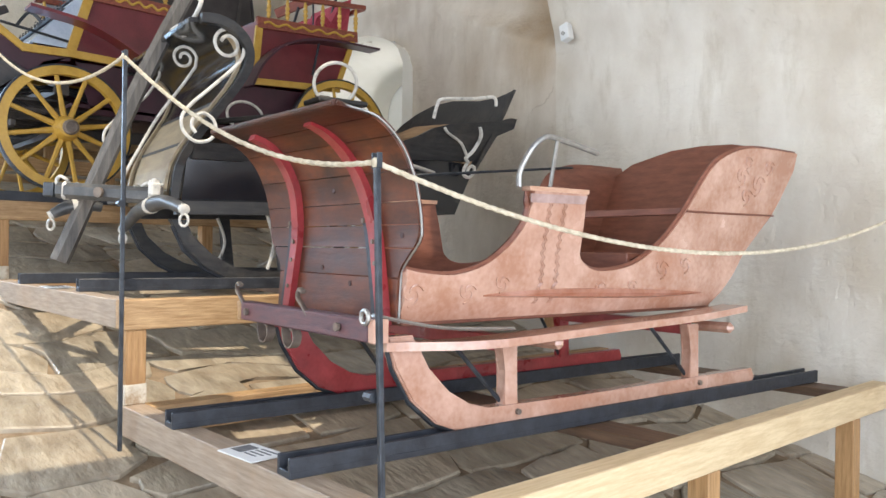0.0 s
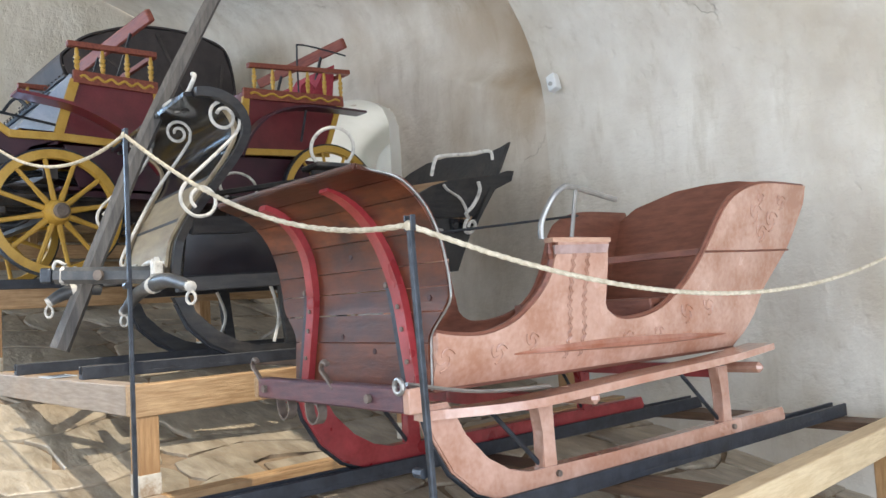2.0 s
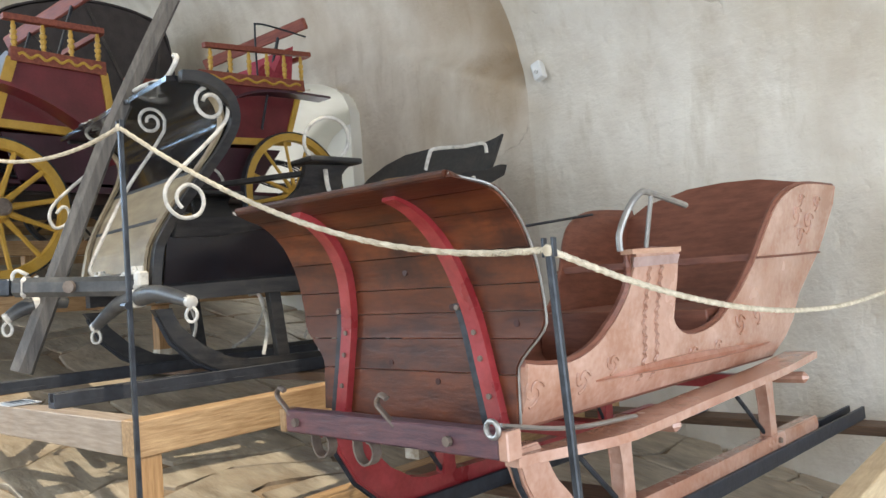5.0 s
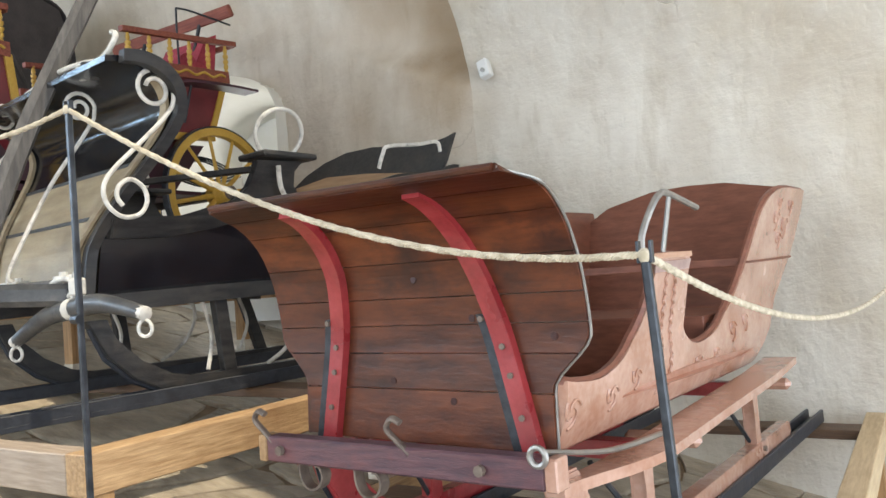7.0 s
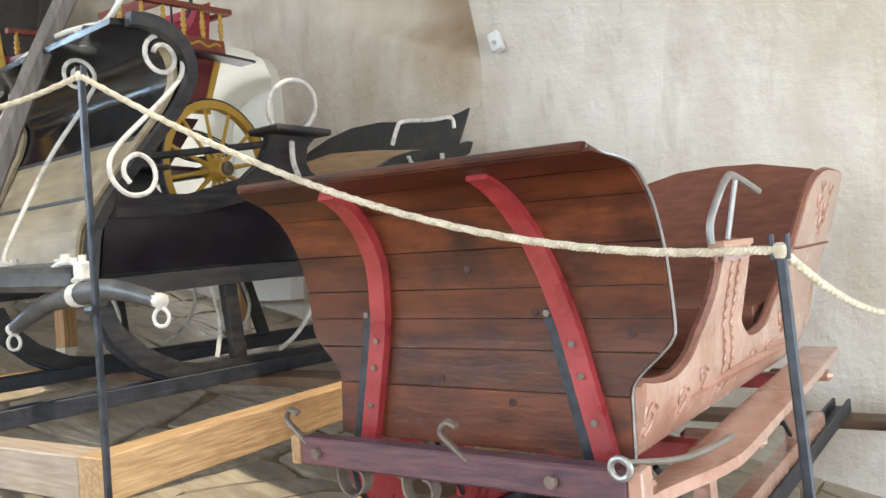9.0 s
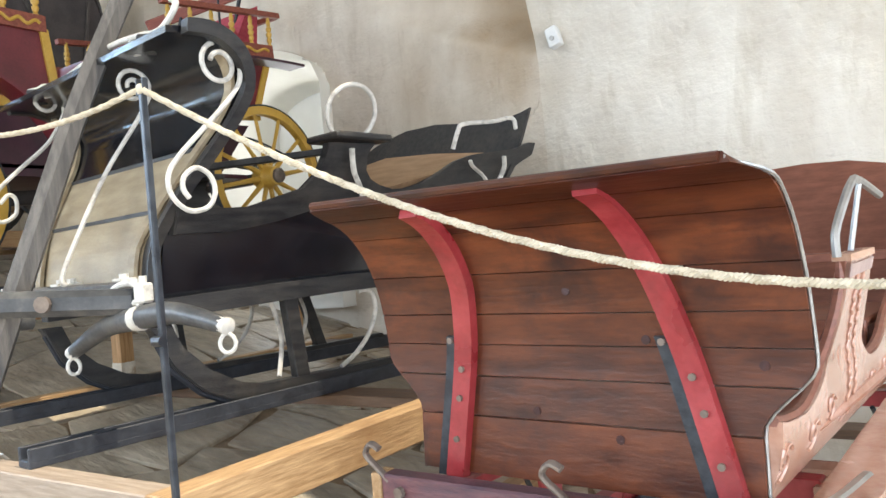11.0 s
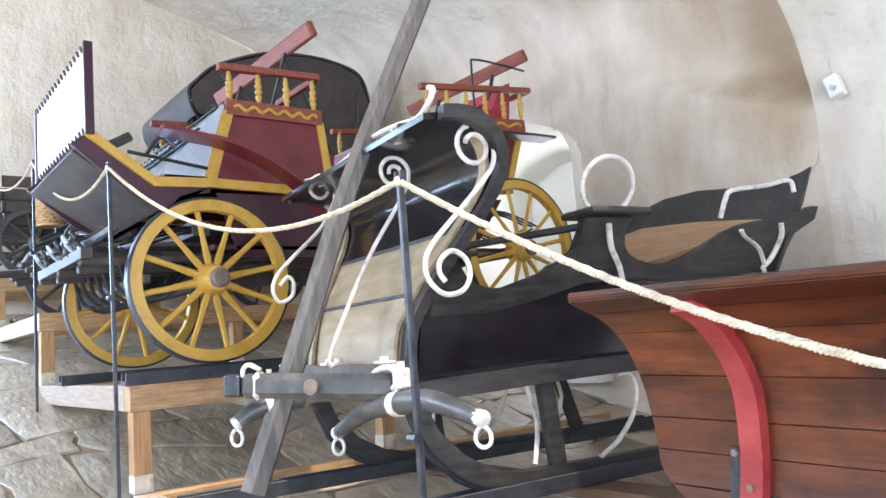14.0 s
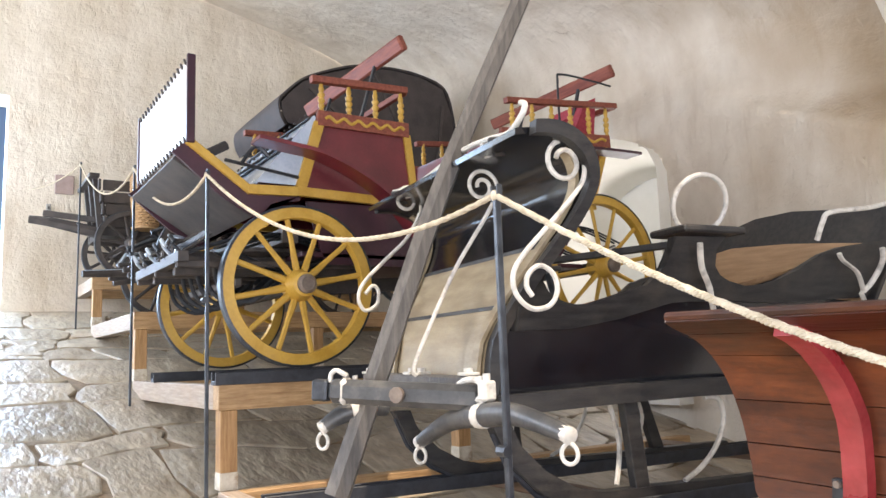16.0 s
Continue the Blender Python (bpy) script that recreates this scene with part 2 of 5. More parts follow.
def smooth_line(pts, n=6, closed=False):
    """Points along a Catmull-Rom curve through pts."""
    pts = [Vector(p) for p in pts]
    out = []
    k = len(pts)
    for i in range(k if closed else k - 1):
        if closed:
            a, b, c, d = pts[i - 1], pts[i], pts[(i + 1) % k], pts[(i + 2) % k]
        else:
            a, b, c, d = pts[max(i - 1, 0)], pts[i], pts[i + 1], pts[min(i + 2, k - 1)]
        for j in range(n):
            t = j / n
            out.append(0.5 * (2 * b + (c - a) * t + (2 * a - 5 * b + 4 * c - d) * t * t + (3 * b - a - 3 * c + d) * t ** 3))
    if not closed:
        out.append(pts[-1])
    return out


def tube(pts, r, sides=8, closed=False, flat=1.0, bm=None):
    """A round rod along pts; r may be a list; flat squashes its section."""
    pts = [Vector(p) for p in pts]
    bm = bm or bmesh.new()
    k = len(pts)
    rings, ref = [], None
    for i, p in enumerate(pts):
        a = pts[i - 1] if (i or closed) else pts[0]
        b = pts[(i + 1) % k] if (i < k - 1 or closed) else pts[-1]
        d = (b - a).normalized()
        if ref is None:
            ref = Vector((0, 0, 1)) if abs(d.z) < 0.9 else Vector((1, 0, 0))
        s = d.cross(ref).normalized()
        ref = s.cross(d).normalized()
        rad = r[i] if isinstance(r, (list, tuple)) else r
        rings.append([bm.verts.new(p + rad * (math.cos(q) * s + flat * math.sin(q) * ref)) for q in (2 * math.pi * j / sides for j in range(sides))])
    for i in range(k if closed else k - 1):
        u, v = rings[i], rings[(i + 1) % k]
        for j in range(sides):
            bm.faces.new((u[j], u[(j + 1) % sides], v[(j + 1) % sides], v[j]))
    if not closed:
        bm.faces.new(rings[0])
        bm.faces.new(rings[-1])
    return bm


def prism(outline, depth, to3d, bevel=0.0):
    """A board: a 2D outline, given depth d from 0 to depth; to3d(a, b, d) places its points."""
    bm = bmesh.new()
    f = [bm.verts.new(to3d(a, b, 0)) for a, b in outline]
    g = [bm.verts.new(to3d(a, b, depth)) for a, b in outline]
    k = len(outline)
    bm.faces.new(f)
    bm.faces.new(g[::-1])
    for i in range(k):
        bm.faces.new((f[i], f[(i + 1) % k], g[(i + 1) % k], g[i]))
    if bevel:
        rim = [e for e in bm.edges if len(e.link_faces) == 2 and any(len(x.verts) > 4 for x in e.link_faces)]
        bmesh.ops.bevel(bm, geom=rim, offset=bevel, segments=2, affect="EDGES")
    bmesh.ops.triangulate(bm, faces=[x for x in bm.faces if len(x.verts) > 4])
    return bm


def ribbon(path, half, thick, to3d):
    """A strip with thickness along a 2D path, as an outline for prism()."""
    pts = [Vector(p) for p in path]
    up, lo = [], []
    for i, p in enumerate(pts):
        d = (pts[min(i + 1, len(pts) - 1)] - pts[max(i - 1, 0)]).normalized()
        nrm = Vector((-d.y, d.x))
        up.append(p + nrm * thick / 2)
        lo.append(p - nrm * thick / 2)
    bm = bmesh.new()
    rows = [[bm.verts.new(to3d(q.x, q.y, s)) for q, s in ((a, half[0]), (a, half[1]), (b, half[1]), (b, half[0]))] for a, b in zip(up, lo)]
    for a, b in zip(rows, rows[1:]):
        for j in range(4):
            bm.faces.new((a[j], a[(j + 1) % 4], b[(j + 1) % 4], b[j]))
    bm.faces.new(rows[0])
    bm.faces.new(rows[-1])
    return bm


def lathe(profile, m, sides=12):
    """A turned shape: (radius, height) pairs about the z axis of m."""
    bm = bmesh.new()
    rows = [[bm.verts.new(m @ Vector((r * math.cos(q), r * math.sin(q), z))) for q in (2 * math.pi * j / sides for j in range(sides))] for r, z in profile]
    for a, b in zip(rows, rows[1:]):
        for j in range(sides):
            bm.faces.new((a[j], a[(j + 1) % sides], b[(j + 1) % sides], b[j]))
    if profile[0] != profile[-1]:
        bm.faces.new(rows[0])
        bm.faces.new(rows[-1])
    return bm


def spiral(c, r, a0, turns, to3d, end=0.35, n=26):
    """A flat spiral about c, from radius r at angle a0 inwards."""
    out = []
    for i in range(n + 1):
        t = i / n
        q = a0 + turns * 2 * math.pi * t
        k = r * (1 - (1 - end) * t)
        out.append(to3d(c[0] + k * math.cos(q), c[1] + k * math.sin(q)))
    return out


# ---- the hall: a ramp between a long wall and a window wall, under a barrel vault ----
SLOPE = 0.235
WALL_Y, FRONT_Y, LOW_X, END_X = 5.05, -3.6, 1.6, -11.25


def floor_z(x):
    return 0.05 - SLOPE * x


def grid_sheet(rows):
    bm = bmesh.new()
    vs = [[bm.verts.new(p) for p in row] for row in rows]
    for a, b in zip(vs, vs[1:]):
        for j in range(len(a) - 1):
            bm.faces.new((a[j], a[j + 1], b[j + 1], b[j]))
    return bm


def uneven(p, amount=0.02, size=0.9):
    v = Vector(p)
    return amount * (noise.noise(v / size) + 0.5 * noise.noise(v / (size * 0.3)) + 0.34 * noise.noise(v / (size * 0.11)))


tagged(part("floor", grid_sheet([[(x, y, floor_z(x) - 0.018) for x in (END_X - 0.3, LOW_X + 0.3)] for y in (FRONT_Y - 0.3, WALL_Y + 0.4)]), MORTAR), "brown earth-filled joints of a sloping stone floor", "floor", kind="structure")

NICHE = (-7.9, -5.93, 1.9, 3.55)  # x0, x1, sill, spring of its segmental arch
STEP_X = -3.75


def niche_top(x):
    c, h = (NICHE[0] + NICHE[1]) / 2, (NICHE[1] - NICHE[0]) / 2
    return NICHE[3] + 0.42 * math.sqrt(max(0.0, 1 - ((x - c) / h) ** 2))


LOW_BAY = [(5.05, 2.3), (5.03, 2.42), (4.97, 2.6), (4.91, 2.75), (4.82, 2.9), (4.68, 3.08), (4.4, 3.36), (4.0, 3.66), (3.2, 4.0), (2.0, 4.3), (0.7, 4.42)]
HIGH_BAY = [(5.05, 2.3), (5.05, 2.6), (5.04, 2.9), (4.98, 3.15), (4.85, 3.4), (4.6, 3.6), (4.1, 3.78), (3.4, 3.97), (2.6, 4.15), (1.9, 4.3), (0.7, 4.42)]


def ease(t):
    t = min(1.0, max(0.0, t))
    return t * t * (3 - 2 * t)


def bay_depth(x, h):
    """How far the upper bay's wall lies behind the lower bay's."""
    fade = 1 - ease((h - 3.2) / 1.0)
    return 0.32 * fade * max(ease((STEP_X - x) / 1.9), ease((h - 2.3) / 0.45))


def wall_rows(x0, x1, bay, deep, step=0.085):
    prof = [Vector((5.05, -0.3 + 0.0867 * i, 0)) for i in range(30)] + smooth_line([(y, h, 0) for y, h in bay], 8)
    k = int((x1 - x0) / step)
    rows = []
    for p in prof:
        row = []
        for i in range(k + 1):
            x = x0 + (x1 - x0) * i / k
            z = p.y + floor_z(x)
            row.append(Vector((x, p.x + (bay_depth(x, p.y) if deep else 0) - uneven((x, p.x, z), 0.02), z)))
        rows.append(row)
    return rows


ADDED_SUN_GAP = (-4.1, -1.5, -0.6, 2.9)  # x0, x1, y0, y1 of an unseen opening over the aisle, added to shape the sun patch


def wall_mesh(rows):
    bm = bmesh.new()
    vs = [[bm.verts.new(p) for p in row] for row in rows]
    for a, b in zip(vs, vs[1:]):
        for j in range(len(a) - 1):
            c = (a[j].co + b[j + 1].co) / 2
            if ADDED_SUN_GAP[0] < c.x < ADDED_SUN_GAP[1] and ADDED_SUN_GAP[2] < c.y < ADDED_SUN_GAP[3]:
                continue
            if NICHE[0] < c.x < NICHE[1] and NICHE[2] < c.z < niche_top(c.x) and c.y > 4.5:
                continue
            bm.faces.new((a[j], a[j + 1], b[j + 1], b[j]))
    return bm


high_rows, low_rows = wall_rows(END_X, STEP_X, HIGH_BAY, True), wall_rows(STEP_X, LOW_X, LOW_BAY, False)
tagged(part("wall_north", wall_mesh(high_rows), DAMP_SHADED_PLASTER, smooth=True), "uneven cream limewashed plaster wall curving into a vault", "wall", kind="structure")
tagged(part("wall_north", wall_mesh(low_rows), PLASTER, smooth=True), "rough cream plaster wall under a lower vault", "wall", kind="structure")
tagged(part("trim", grid_sheet([[r[0] for r in low_rows], [r[0].lerp(q[-1], 0.5) for r, q in zip(low_rows, high_rows)], [q[-1] for q in high_rows]]), PLASTER), "plaster edge where two vault bays meet", "wall edge", kind="structure")


def niche_reveal():
    """Splayed sides, arch and back of the window recess."""
    arc = [(NICHE[0], NICHE[2])] + [(x, niche_top(x)) for x in np.linspace(NICHE[0], NICHE[1], 25)] + [(NICHE[1], NICHE[2])]
    cx = (NICHE[0] + NICHE[1]) / 2
    rows = []
    for k, dy, in_ in ((0, -0.15, 1.02), (1, 0.3, 0.97), (2, 0.8, 0.78), (3, 1.0, 0.7)):
        rows.append([(cx + (x - cx) * in_, 5.37 + dy, NICHE[2] + (z - NICHE[2]) * (1.01 - 0.03 * k)) for x, z in arc])
    return grid_sheet(rows)


LIME = material("fresh_limewash", (0.77, 0.75, 0.67), (0.83, 0.81, 0.74), 0.9, scale=2, bump=0.4, fine=12)
tagged(part("window_1", niche_reveal(), LIME, smooth=True), "deep arched window recess, freshly whitewashed", "window", kind="structure")
niche_back = part("window_wall", box(NICHE[0] - 0.2, NICHE[1] + 0.2, 6.38, 6.5, NICHE[2] - 0.4, 4.3, 0), LIME)
tagged(niche_back, "whitewashed back of the window recess", "wall", kind="structure")
sill_bm = box(NICHE[0] - 0.1, NICHE[1] + 0.1, 5.2, 6.4, NICHE[2] - 0.3, NICHE[2], 0)
tagged(part("window_sill", sill_bm, LIME), "whitewashed sill of the window recess", "sill", kind="structure")
# far half of the vault
far = [(0.7, 4.42), (-0.8, 4.35), (-2.0, 4.15), (-3.0, 3.8), (-3.5, 3.4), (FRONT_Y, 3.1)]
far_rows = [[Vector((x, p.x, p.y + floor_z(x))) for x in np.linspace(END_X - 0.2, LOW_X, 120)] for p in smooth_line([(a, b, 0) for a, b in far], 8)]
tagged(part("ceiling", wall_mesh(far_rows), PLASTER, smooth=True), "limewashed barrel vault with an unseen opening added to let the sun in", "ceiling", kind="structure")


def south_wall():
    """Window wall on the aisle side, with tall openings."""
    bm = bmesh.new()
    xs = [END_X - 0.3, -10.9, -8.6, -6.4, -4.6, -3.2, -0.6, LOW_X]
    for i, (a, b) in enumerate(zip(xs, xs[1:])):
        z = floor_z((a + b) / 2)
        spans = ((-0.8, 4.6),) if i % 2 == 0 else ((-0.8, 0.75), (2.9, 4.6))
        for h0, h1 in spans:
            part_bm = box(a, b, FRONT_Y - 0.6, FRONT_Y, z + h0, z + h1, 0)
            me = bpy.data.meshes.new("tmp")
            part_bm.to_mesh(me)
            part_bm.free()
            bm.from_mesh(me)
            bpy.data.meshes.remove(me)
    return bm


tagged(part("wall_south", south_wall(), PLASTER), "thick plastered wall pierced by tall windows", "wall", kind="structure")
DOOR = (-1.35, 0.73, 5.15)  # y0, y1 and head of the doorway in the end wall


def end_wall():
    ys, zs = np.arange(FRONT_Y - 0.6, WALL_Y + 0.8, 0.12), np.arange(2.6, 8.3, 0.12)
    ys = np.sort(np.append(ys[(abs(ys - DOOR[0]) > 0.04) & (abs(ys - DOOR[1]) > 0.04)], DOOR[:2]))
    zs = np.sort(np.append(zs, DOOR[2]))
    bm = bmesh.new()
    vs = [[bm.verts.new((END_X - uneven((0, y, z), 0.02), y, z)) for y in ys] for z in zs]
    for a, b in zip(vs, vs[1:]):
        for j in range(len(a) - 1):
            c = (a[j].co + b[j + 1].co) / 2
            if not (DOOR[0] < c.y < DOOR[1] and c.z < DOOR[2]):
                bm.faces.new((a[j], a[j + 1], b[j + 1], b[j]))
    return bm


tagged(part("wall_west", end_wall(), END_PLASTER, smooth=True), "stained cream plaster end wall", "wall", kind="structure")
for y0, y1, z0, z1 in ((DOOR[1], DOOR[1] + 0.2, 2.4, DOOR[2] + 0.2), (DOOR[0] - 0.2, DOOR[0], 2.4, DOOR[2] + 0.2), (DOOR[0], DOOR[1], DOOR[2], DOOR[2] + 0.2)):
    tagged(part("door_1", box(END_X - 0.5, END_X - 0.03, y0, y1, z0, z1, 0), LIME), "whitewashed reveal of an open doorway", "doorway", kind="structure")
tagged(part("ground", grid_sheet([[(x, y, floor_z(LOW_X) - 0.05 - 0.002 * (x - LOW_X)) for x in (LOW_X + 0.2, 20, 120)] for y in (-120, -10, 10, 120)]), GRAVEL), "pale gravel yard outside the open arch", "ground", kind="structure")
window_light(LOW_X + 0.1, 0.6, 1.7, 5.6, 3.4, -4, 1.6, 1.6, 285)
window_light(-1.9, -3.75, 2.5, 2.5, 2.5, -1.9, 3, 1.3, 95)
window_light(-5.5, -3.75, 3.4, 1.7, 2.5, -5.5, 3, 2.2, 140)
window_light(-9.75, -3.75, 4.35, 2.2, 2.5, -9.5, 3, 3.2, 340, (0.80, 0.90, 1.0))
window_light(END_X - 0.45, -0.31, 3.95, 2.05, 2.4, -5, 0.6, 3.0, 240, (0.55, 0.77, 1.0))
# added lamp inside the closed recess, to brighten its whitewash
window_light(-6.9, 6.2, 3.1, 1.2, 0.9, -6.9, 4, 3.0, 15, (1.0, 0.96, 0.88))


# ---- timber platforms ----
FY = 1.47
PLATFORMS = [(-3.22, -1.25, 0.95), (-5.62, -3.2, 1.41), (-7.85, -5.62, 1.945), (-10.0, -7.85, 2.47), (-11.2, -10.0, 2.97)]


def platform(x0, x1, z, below, group="stepped display platforms"):
    t = thing("timber_platform", "low platform of sawn pine beams stepped up the ramp", "platform", group=group)
    h, w = 0.13, 0.10
    part("front_beam", box(x0, x1 - 0.1, FY, FY + w, z - h, z), PINE_X, t, "grey weathered front beam")
    # the lowest platform's end beam is coloured as if lit
    part("side_beam", box(x1 - w, x1, FY, 4.93, z - h, z + 0.003), SUNLIT_PINE if below is None else PINE, t)
    part("side_beam", box(x0, x0 + w, FY + w, 4.93, z - h, z), PINE, t)
    for y in (2.75, 4.45):
        part("cross_board", box(x0 + w, x1 - w, y, y + 0.18, z - 0.05, z - 0.003), DARK_BOARD, t, "dark brown cross board")
    for y in (FY + 0.012, 2.95, 4.4):
        foot = below if below is not None else floor_z(x1 - 0.05) - 0.02
        p = part("post", box(x1 - 0.095, x1 - 0.005, y, y + 0.09, foot, z - h), PINE_Z, t)
        if below is not None:
            part("paint_patch", box(x1 - 0.097, x1 - 0.003, y - 0.002, y + 0.092, foot + 0.002, foot + 0.09, 0.001), PATCH, p, "chipped white paint at the post foot")
    return t


for i, (x0, x1, z) in enumerate(PLATFORMS):
    platform(x0, x1, z, None if i == 0 else PLATFORMS[i - 1][2])


def rail(p0, p1, z):
    t = thing("runner_rail", "blackened angle rail lying on the platform", "rail", group="rails under the vehicles")
    d = (Vector(p1) - Vector(p0)).normalized()
    s = Vector((d.y, -d.x)) * 0.026
    a, b = Vector(p0), Vector(p1)
    part("flange", beam((*a, z + 0.012), (*b, z + 0.012), 0.09, 0.024), RAIL, t)
    for k in (-1, 1):
        part("lip", beam((*(a + s * k * 1.4), z + 0.04), (*(b + s * k * 1.4), z + 0.04), 0.016, 0.05), RAIL, t)
    return t


rail((-1.855, 1.47), (-1.575, 4.65), 0.95)
rail((-2.69, 1.46), (-2.42, 4.65), 0.95)


# ---- red sleigh ----
RS = pose(-2.32, 1.87, 0, 0, 0, -5)
RC = 0.06


def red_sleigh():
    t = thing("red_sleigh", "worn red wooden sleigh with carved sides and curled plank dashboard", "sleigh", RS)
    half = lambda z: 0.415 + (z - 1.38) * 0.21 + 0.022 * math.sin((z - 1.40) * 13) * (1.40 < z < 1.64)
    rim = [(0.07, 1.585), (0.14, 1.572), (0.277, 1.565), (0.415, 1.599), (0.52, 1.662), (0.59, 1.747), (0.605, 1.811), (0.60, 1.83)]
    rim2 = [(0.89, 1.83), (0.868, 1.78), (0.89, 1.667), (0.97, 1.587), (1.105, 1.575), (1.282, 1.61), (1.437, 1.698), (1.558, 1.829), (1.681, 2.017), (1.791, 2.105), (2.004, 2.159), (2.40, 2.165)]
    fine = lambda pts: [(p.x, p.y) for p in smooth_line([(a, b, 0) for a, b in pts], 4)]
    top = fine(rim) + [(0.597, 1.84), (0.59, 1.88), (0.75, 1.89), (0.90, 1.884), (0.894, 1.84)] + fine(rim2)
    def level(v, pts):
        for (a, za), (b, zb) in zip(pts, pts[1:]):
            if a <= v <= b:
                return za + (zb - za) * (v - a) / max(1e-6, b - a)
        return pts[-1][1] if v > pts[-1][0] else pts[0][1]

    ridge, last = [], -1.0
    for v, z in top:
        last = max(last + 0.0015, v)
        ridge.append((last, z))
    foot = [(0.0, 1.40), (1.89, 1.40), (1.98, 1.515), (2.12, 1.682), (2.30, 1.87), (2.42, 2.12)]
    cols = sorted({round(v, 4) for v, _ in ridge} | {0.2, 0.34, 0.65, 0.72, 0.79, 0.86, 1.95, 2.12, 2.2, 2.28, 2.34})
    cols = [v for v in cols if 0.07 <= v <= 2.40]
    for s in (1, -1):
        rows = []
        for k in range(15):
            row = []
            for v in cols:
                z0, z1 = level(v, foot), level(v, ridge)
                z = z0 + (max(z1, z0 + 0.02) - z0) * k / 14
                row.append((RC + s * half(z), v, z))
            rows.append(row)
        bm = grid_sheet(rows)
        got = bmesh.ops.extrude_face_region(bm, geom=bm.faces[:])
        for p in [g for g in got["geom"] if isinstance(g, bmesh.types.BMVert)]:
            p.co.x -= s * 0.032
        side = part("side_panel", bm, PINK if s > 0 else INNER, t, "carved panel in worn red paint, daylight glare coloured in as pink" if s > 0 else "", True)
        out = lambda v, z, k=0.004: Vector((RC + s * (half(z) + k), v, z))
        part("arm_cap", prism([(0.584, 1.878), (0.906, 1.88), (0.908, 1.898), (0.582, 1.895)], 0.045, lambda v, z, d: Vector((RC + s * (half(1.88) + 0.005 - d), v, z)), 0.006), BARE, side, "bare worn wood arm cap")
        part("grey_patch", prism([(0.597, 1.835), (0.889, 1.84), (0.90, 1.872), (0.593, 1.868)], 0.003, lambda v, z, d: Vector((RC + s * (half(z) + 0.002 + d), v, z))), GREYED, side)
        part("panel_seam", tube([out(v, 1.845 + 0.004 * math.sin(v * 3), 0.003) for v in np.linspace(1.565, 2.29, 10)], 0.005, 5), INNER, side)
        part("edge_bead", tube([out(v, z + 0.001, -0.020) for v, z in top], 0.013, 6), INNER, side)
        part("lower_moulding", tube([out(v, 1.478 + 0.012 * math.sin(v * 2.4), -0.006) for v in np.linspace(0.42, 1.78, 24)], [0.007 + 0.017 * math.sin(math.pi * i / 23) for i in range(24)], 8), RUSTED, side, "rubbed rust-red moulding", True)
        for v0 in (0.705, 0.785):
            for d in (-0.006, 0.006):
                line = [out(v0 + d + 0.006 * math.sin(a * 190) - 0.10 * max(0, 1.62 - a), a, 0.003) for a in np.linspace(1.45, 1.84, 110)]
                part("carved_line", tube(line, 0.0024, 5), PINK, side)
        for cv, cz, r in ((0.10, 1.50, 0.045), (0.34, 1.50, 0.04), (0.50, 1.53, 0.035), (1.05, 1.50, 0.035), (1.25, 1.51, 0.03), (1.45, 1.58, 0.045), (1.62, 1.60, 0.04), (1.95, 2.02, 0.05), (2.10, 1.99, 0.055), (2.02, 1.93, 0.045), (2.17, 2.08, 0.04), (1.98, 2.09, 0.03)):
            for q0 in (0.3, 2.4, 4.5):
                part("carved_leaf", tube(spiral((cv, cz), r, q0, 0.42, lambda a, b: out(a, b, 0.002), 0.25, 8), [0.0048 - 0.0004 * i for i in range(9)], 5), PINK, side)
    part("floor_board", box(RC - 0.40, RC + 0.40, 0.10, 1.92, 1.385, 1.41), INNER, t)
    # curled dashboard of planks
    curve = [(0.06, 1.40), (0.068, 1.55), (0.074, 1.70), (0.064, 1.80), (0.038, 1.905), (-0.015, 2.005), (-0.10, 2.078), (-0.225, 2.118)]
    line = smooth_line([(a, b, 0) for a, b in curve], 6)
    DC = 0.04
    wide = lambda z: 0.455 + 0.11 * ease((z - 1.56) / 0.15) - 0.05 * ease((z - 2.075) / 0.043) ** 2
    dash_at = lambda v, z, d: Vector((DC + d * wide(z), v, z - 0.011 * d * ease((z - 1.6) / 0.5)))
    cuts = [0, 6, 10, 14, 19, 25, 32, 37, 42]
    for a, b in zip(cuts, cuts[1:]):
        seg = [p.copy() for p in line[a:b + 1]]
        seg[0] = seg[0].lerp(seg[1], 0.2)
        part("dash_plank", ribbon([(p.x, p.y) for p in seg], (-1, 1), 0.022, dash_at), PLANK, t)
    for s in (-1, 1):
        part("metal_edge", tube([dash_at(p.x, p.y, s) + Vector((s * 0.003, 0, 0)) for p in line], 0.0042, 6), GREY_IRON if s > 0 else PLANK, t, "bent metal edging" if s > 0 else "")
    part("top_edge", tube([(DC - 0.52, -0.227, 2.130), (DC + 0.51, -0.227, 2.108)], 0.0105, 8), PLANK, t)
    for u0, u1, rise in ((-0.35, -0.27, 0.5), (0.383, 0.185, 0.74)):
        band = [(p.x - 0.024, p.y - 0.006) for p in line[:39]]
        at = lambda z: u0 + (u1 - u0) * min(1.0, max(0.0, (z - 1.40) / rise))
        b = part("red_band", ribbon(band, (-0.028, 0.028), 0.03, lambda v, z, d: Vector((RC + at(z) + d, v, z))), CHERRY, t, "bright red bent band")
        low = [(p.x - 0.03, p.y - 0.004) for p in line[:17]]
        part("iron_strap", ribbon(low, (-0.056, -0.024), 0.012, lambda v, z, d: Vector((RC + at(z) + d, v, z))), IRON, b, "blackened iron strap")
        for k in (4, 8, 11, 15):
            p = line[k]
            o = -0.04 if k == 15 else 0.0
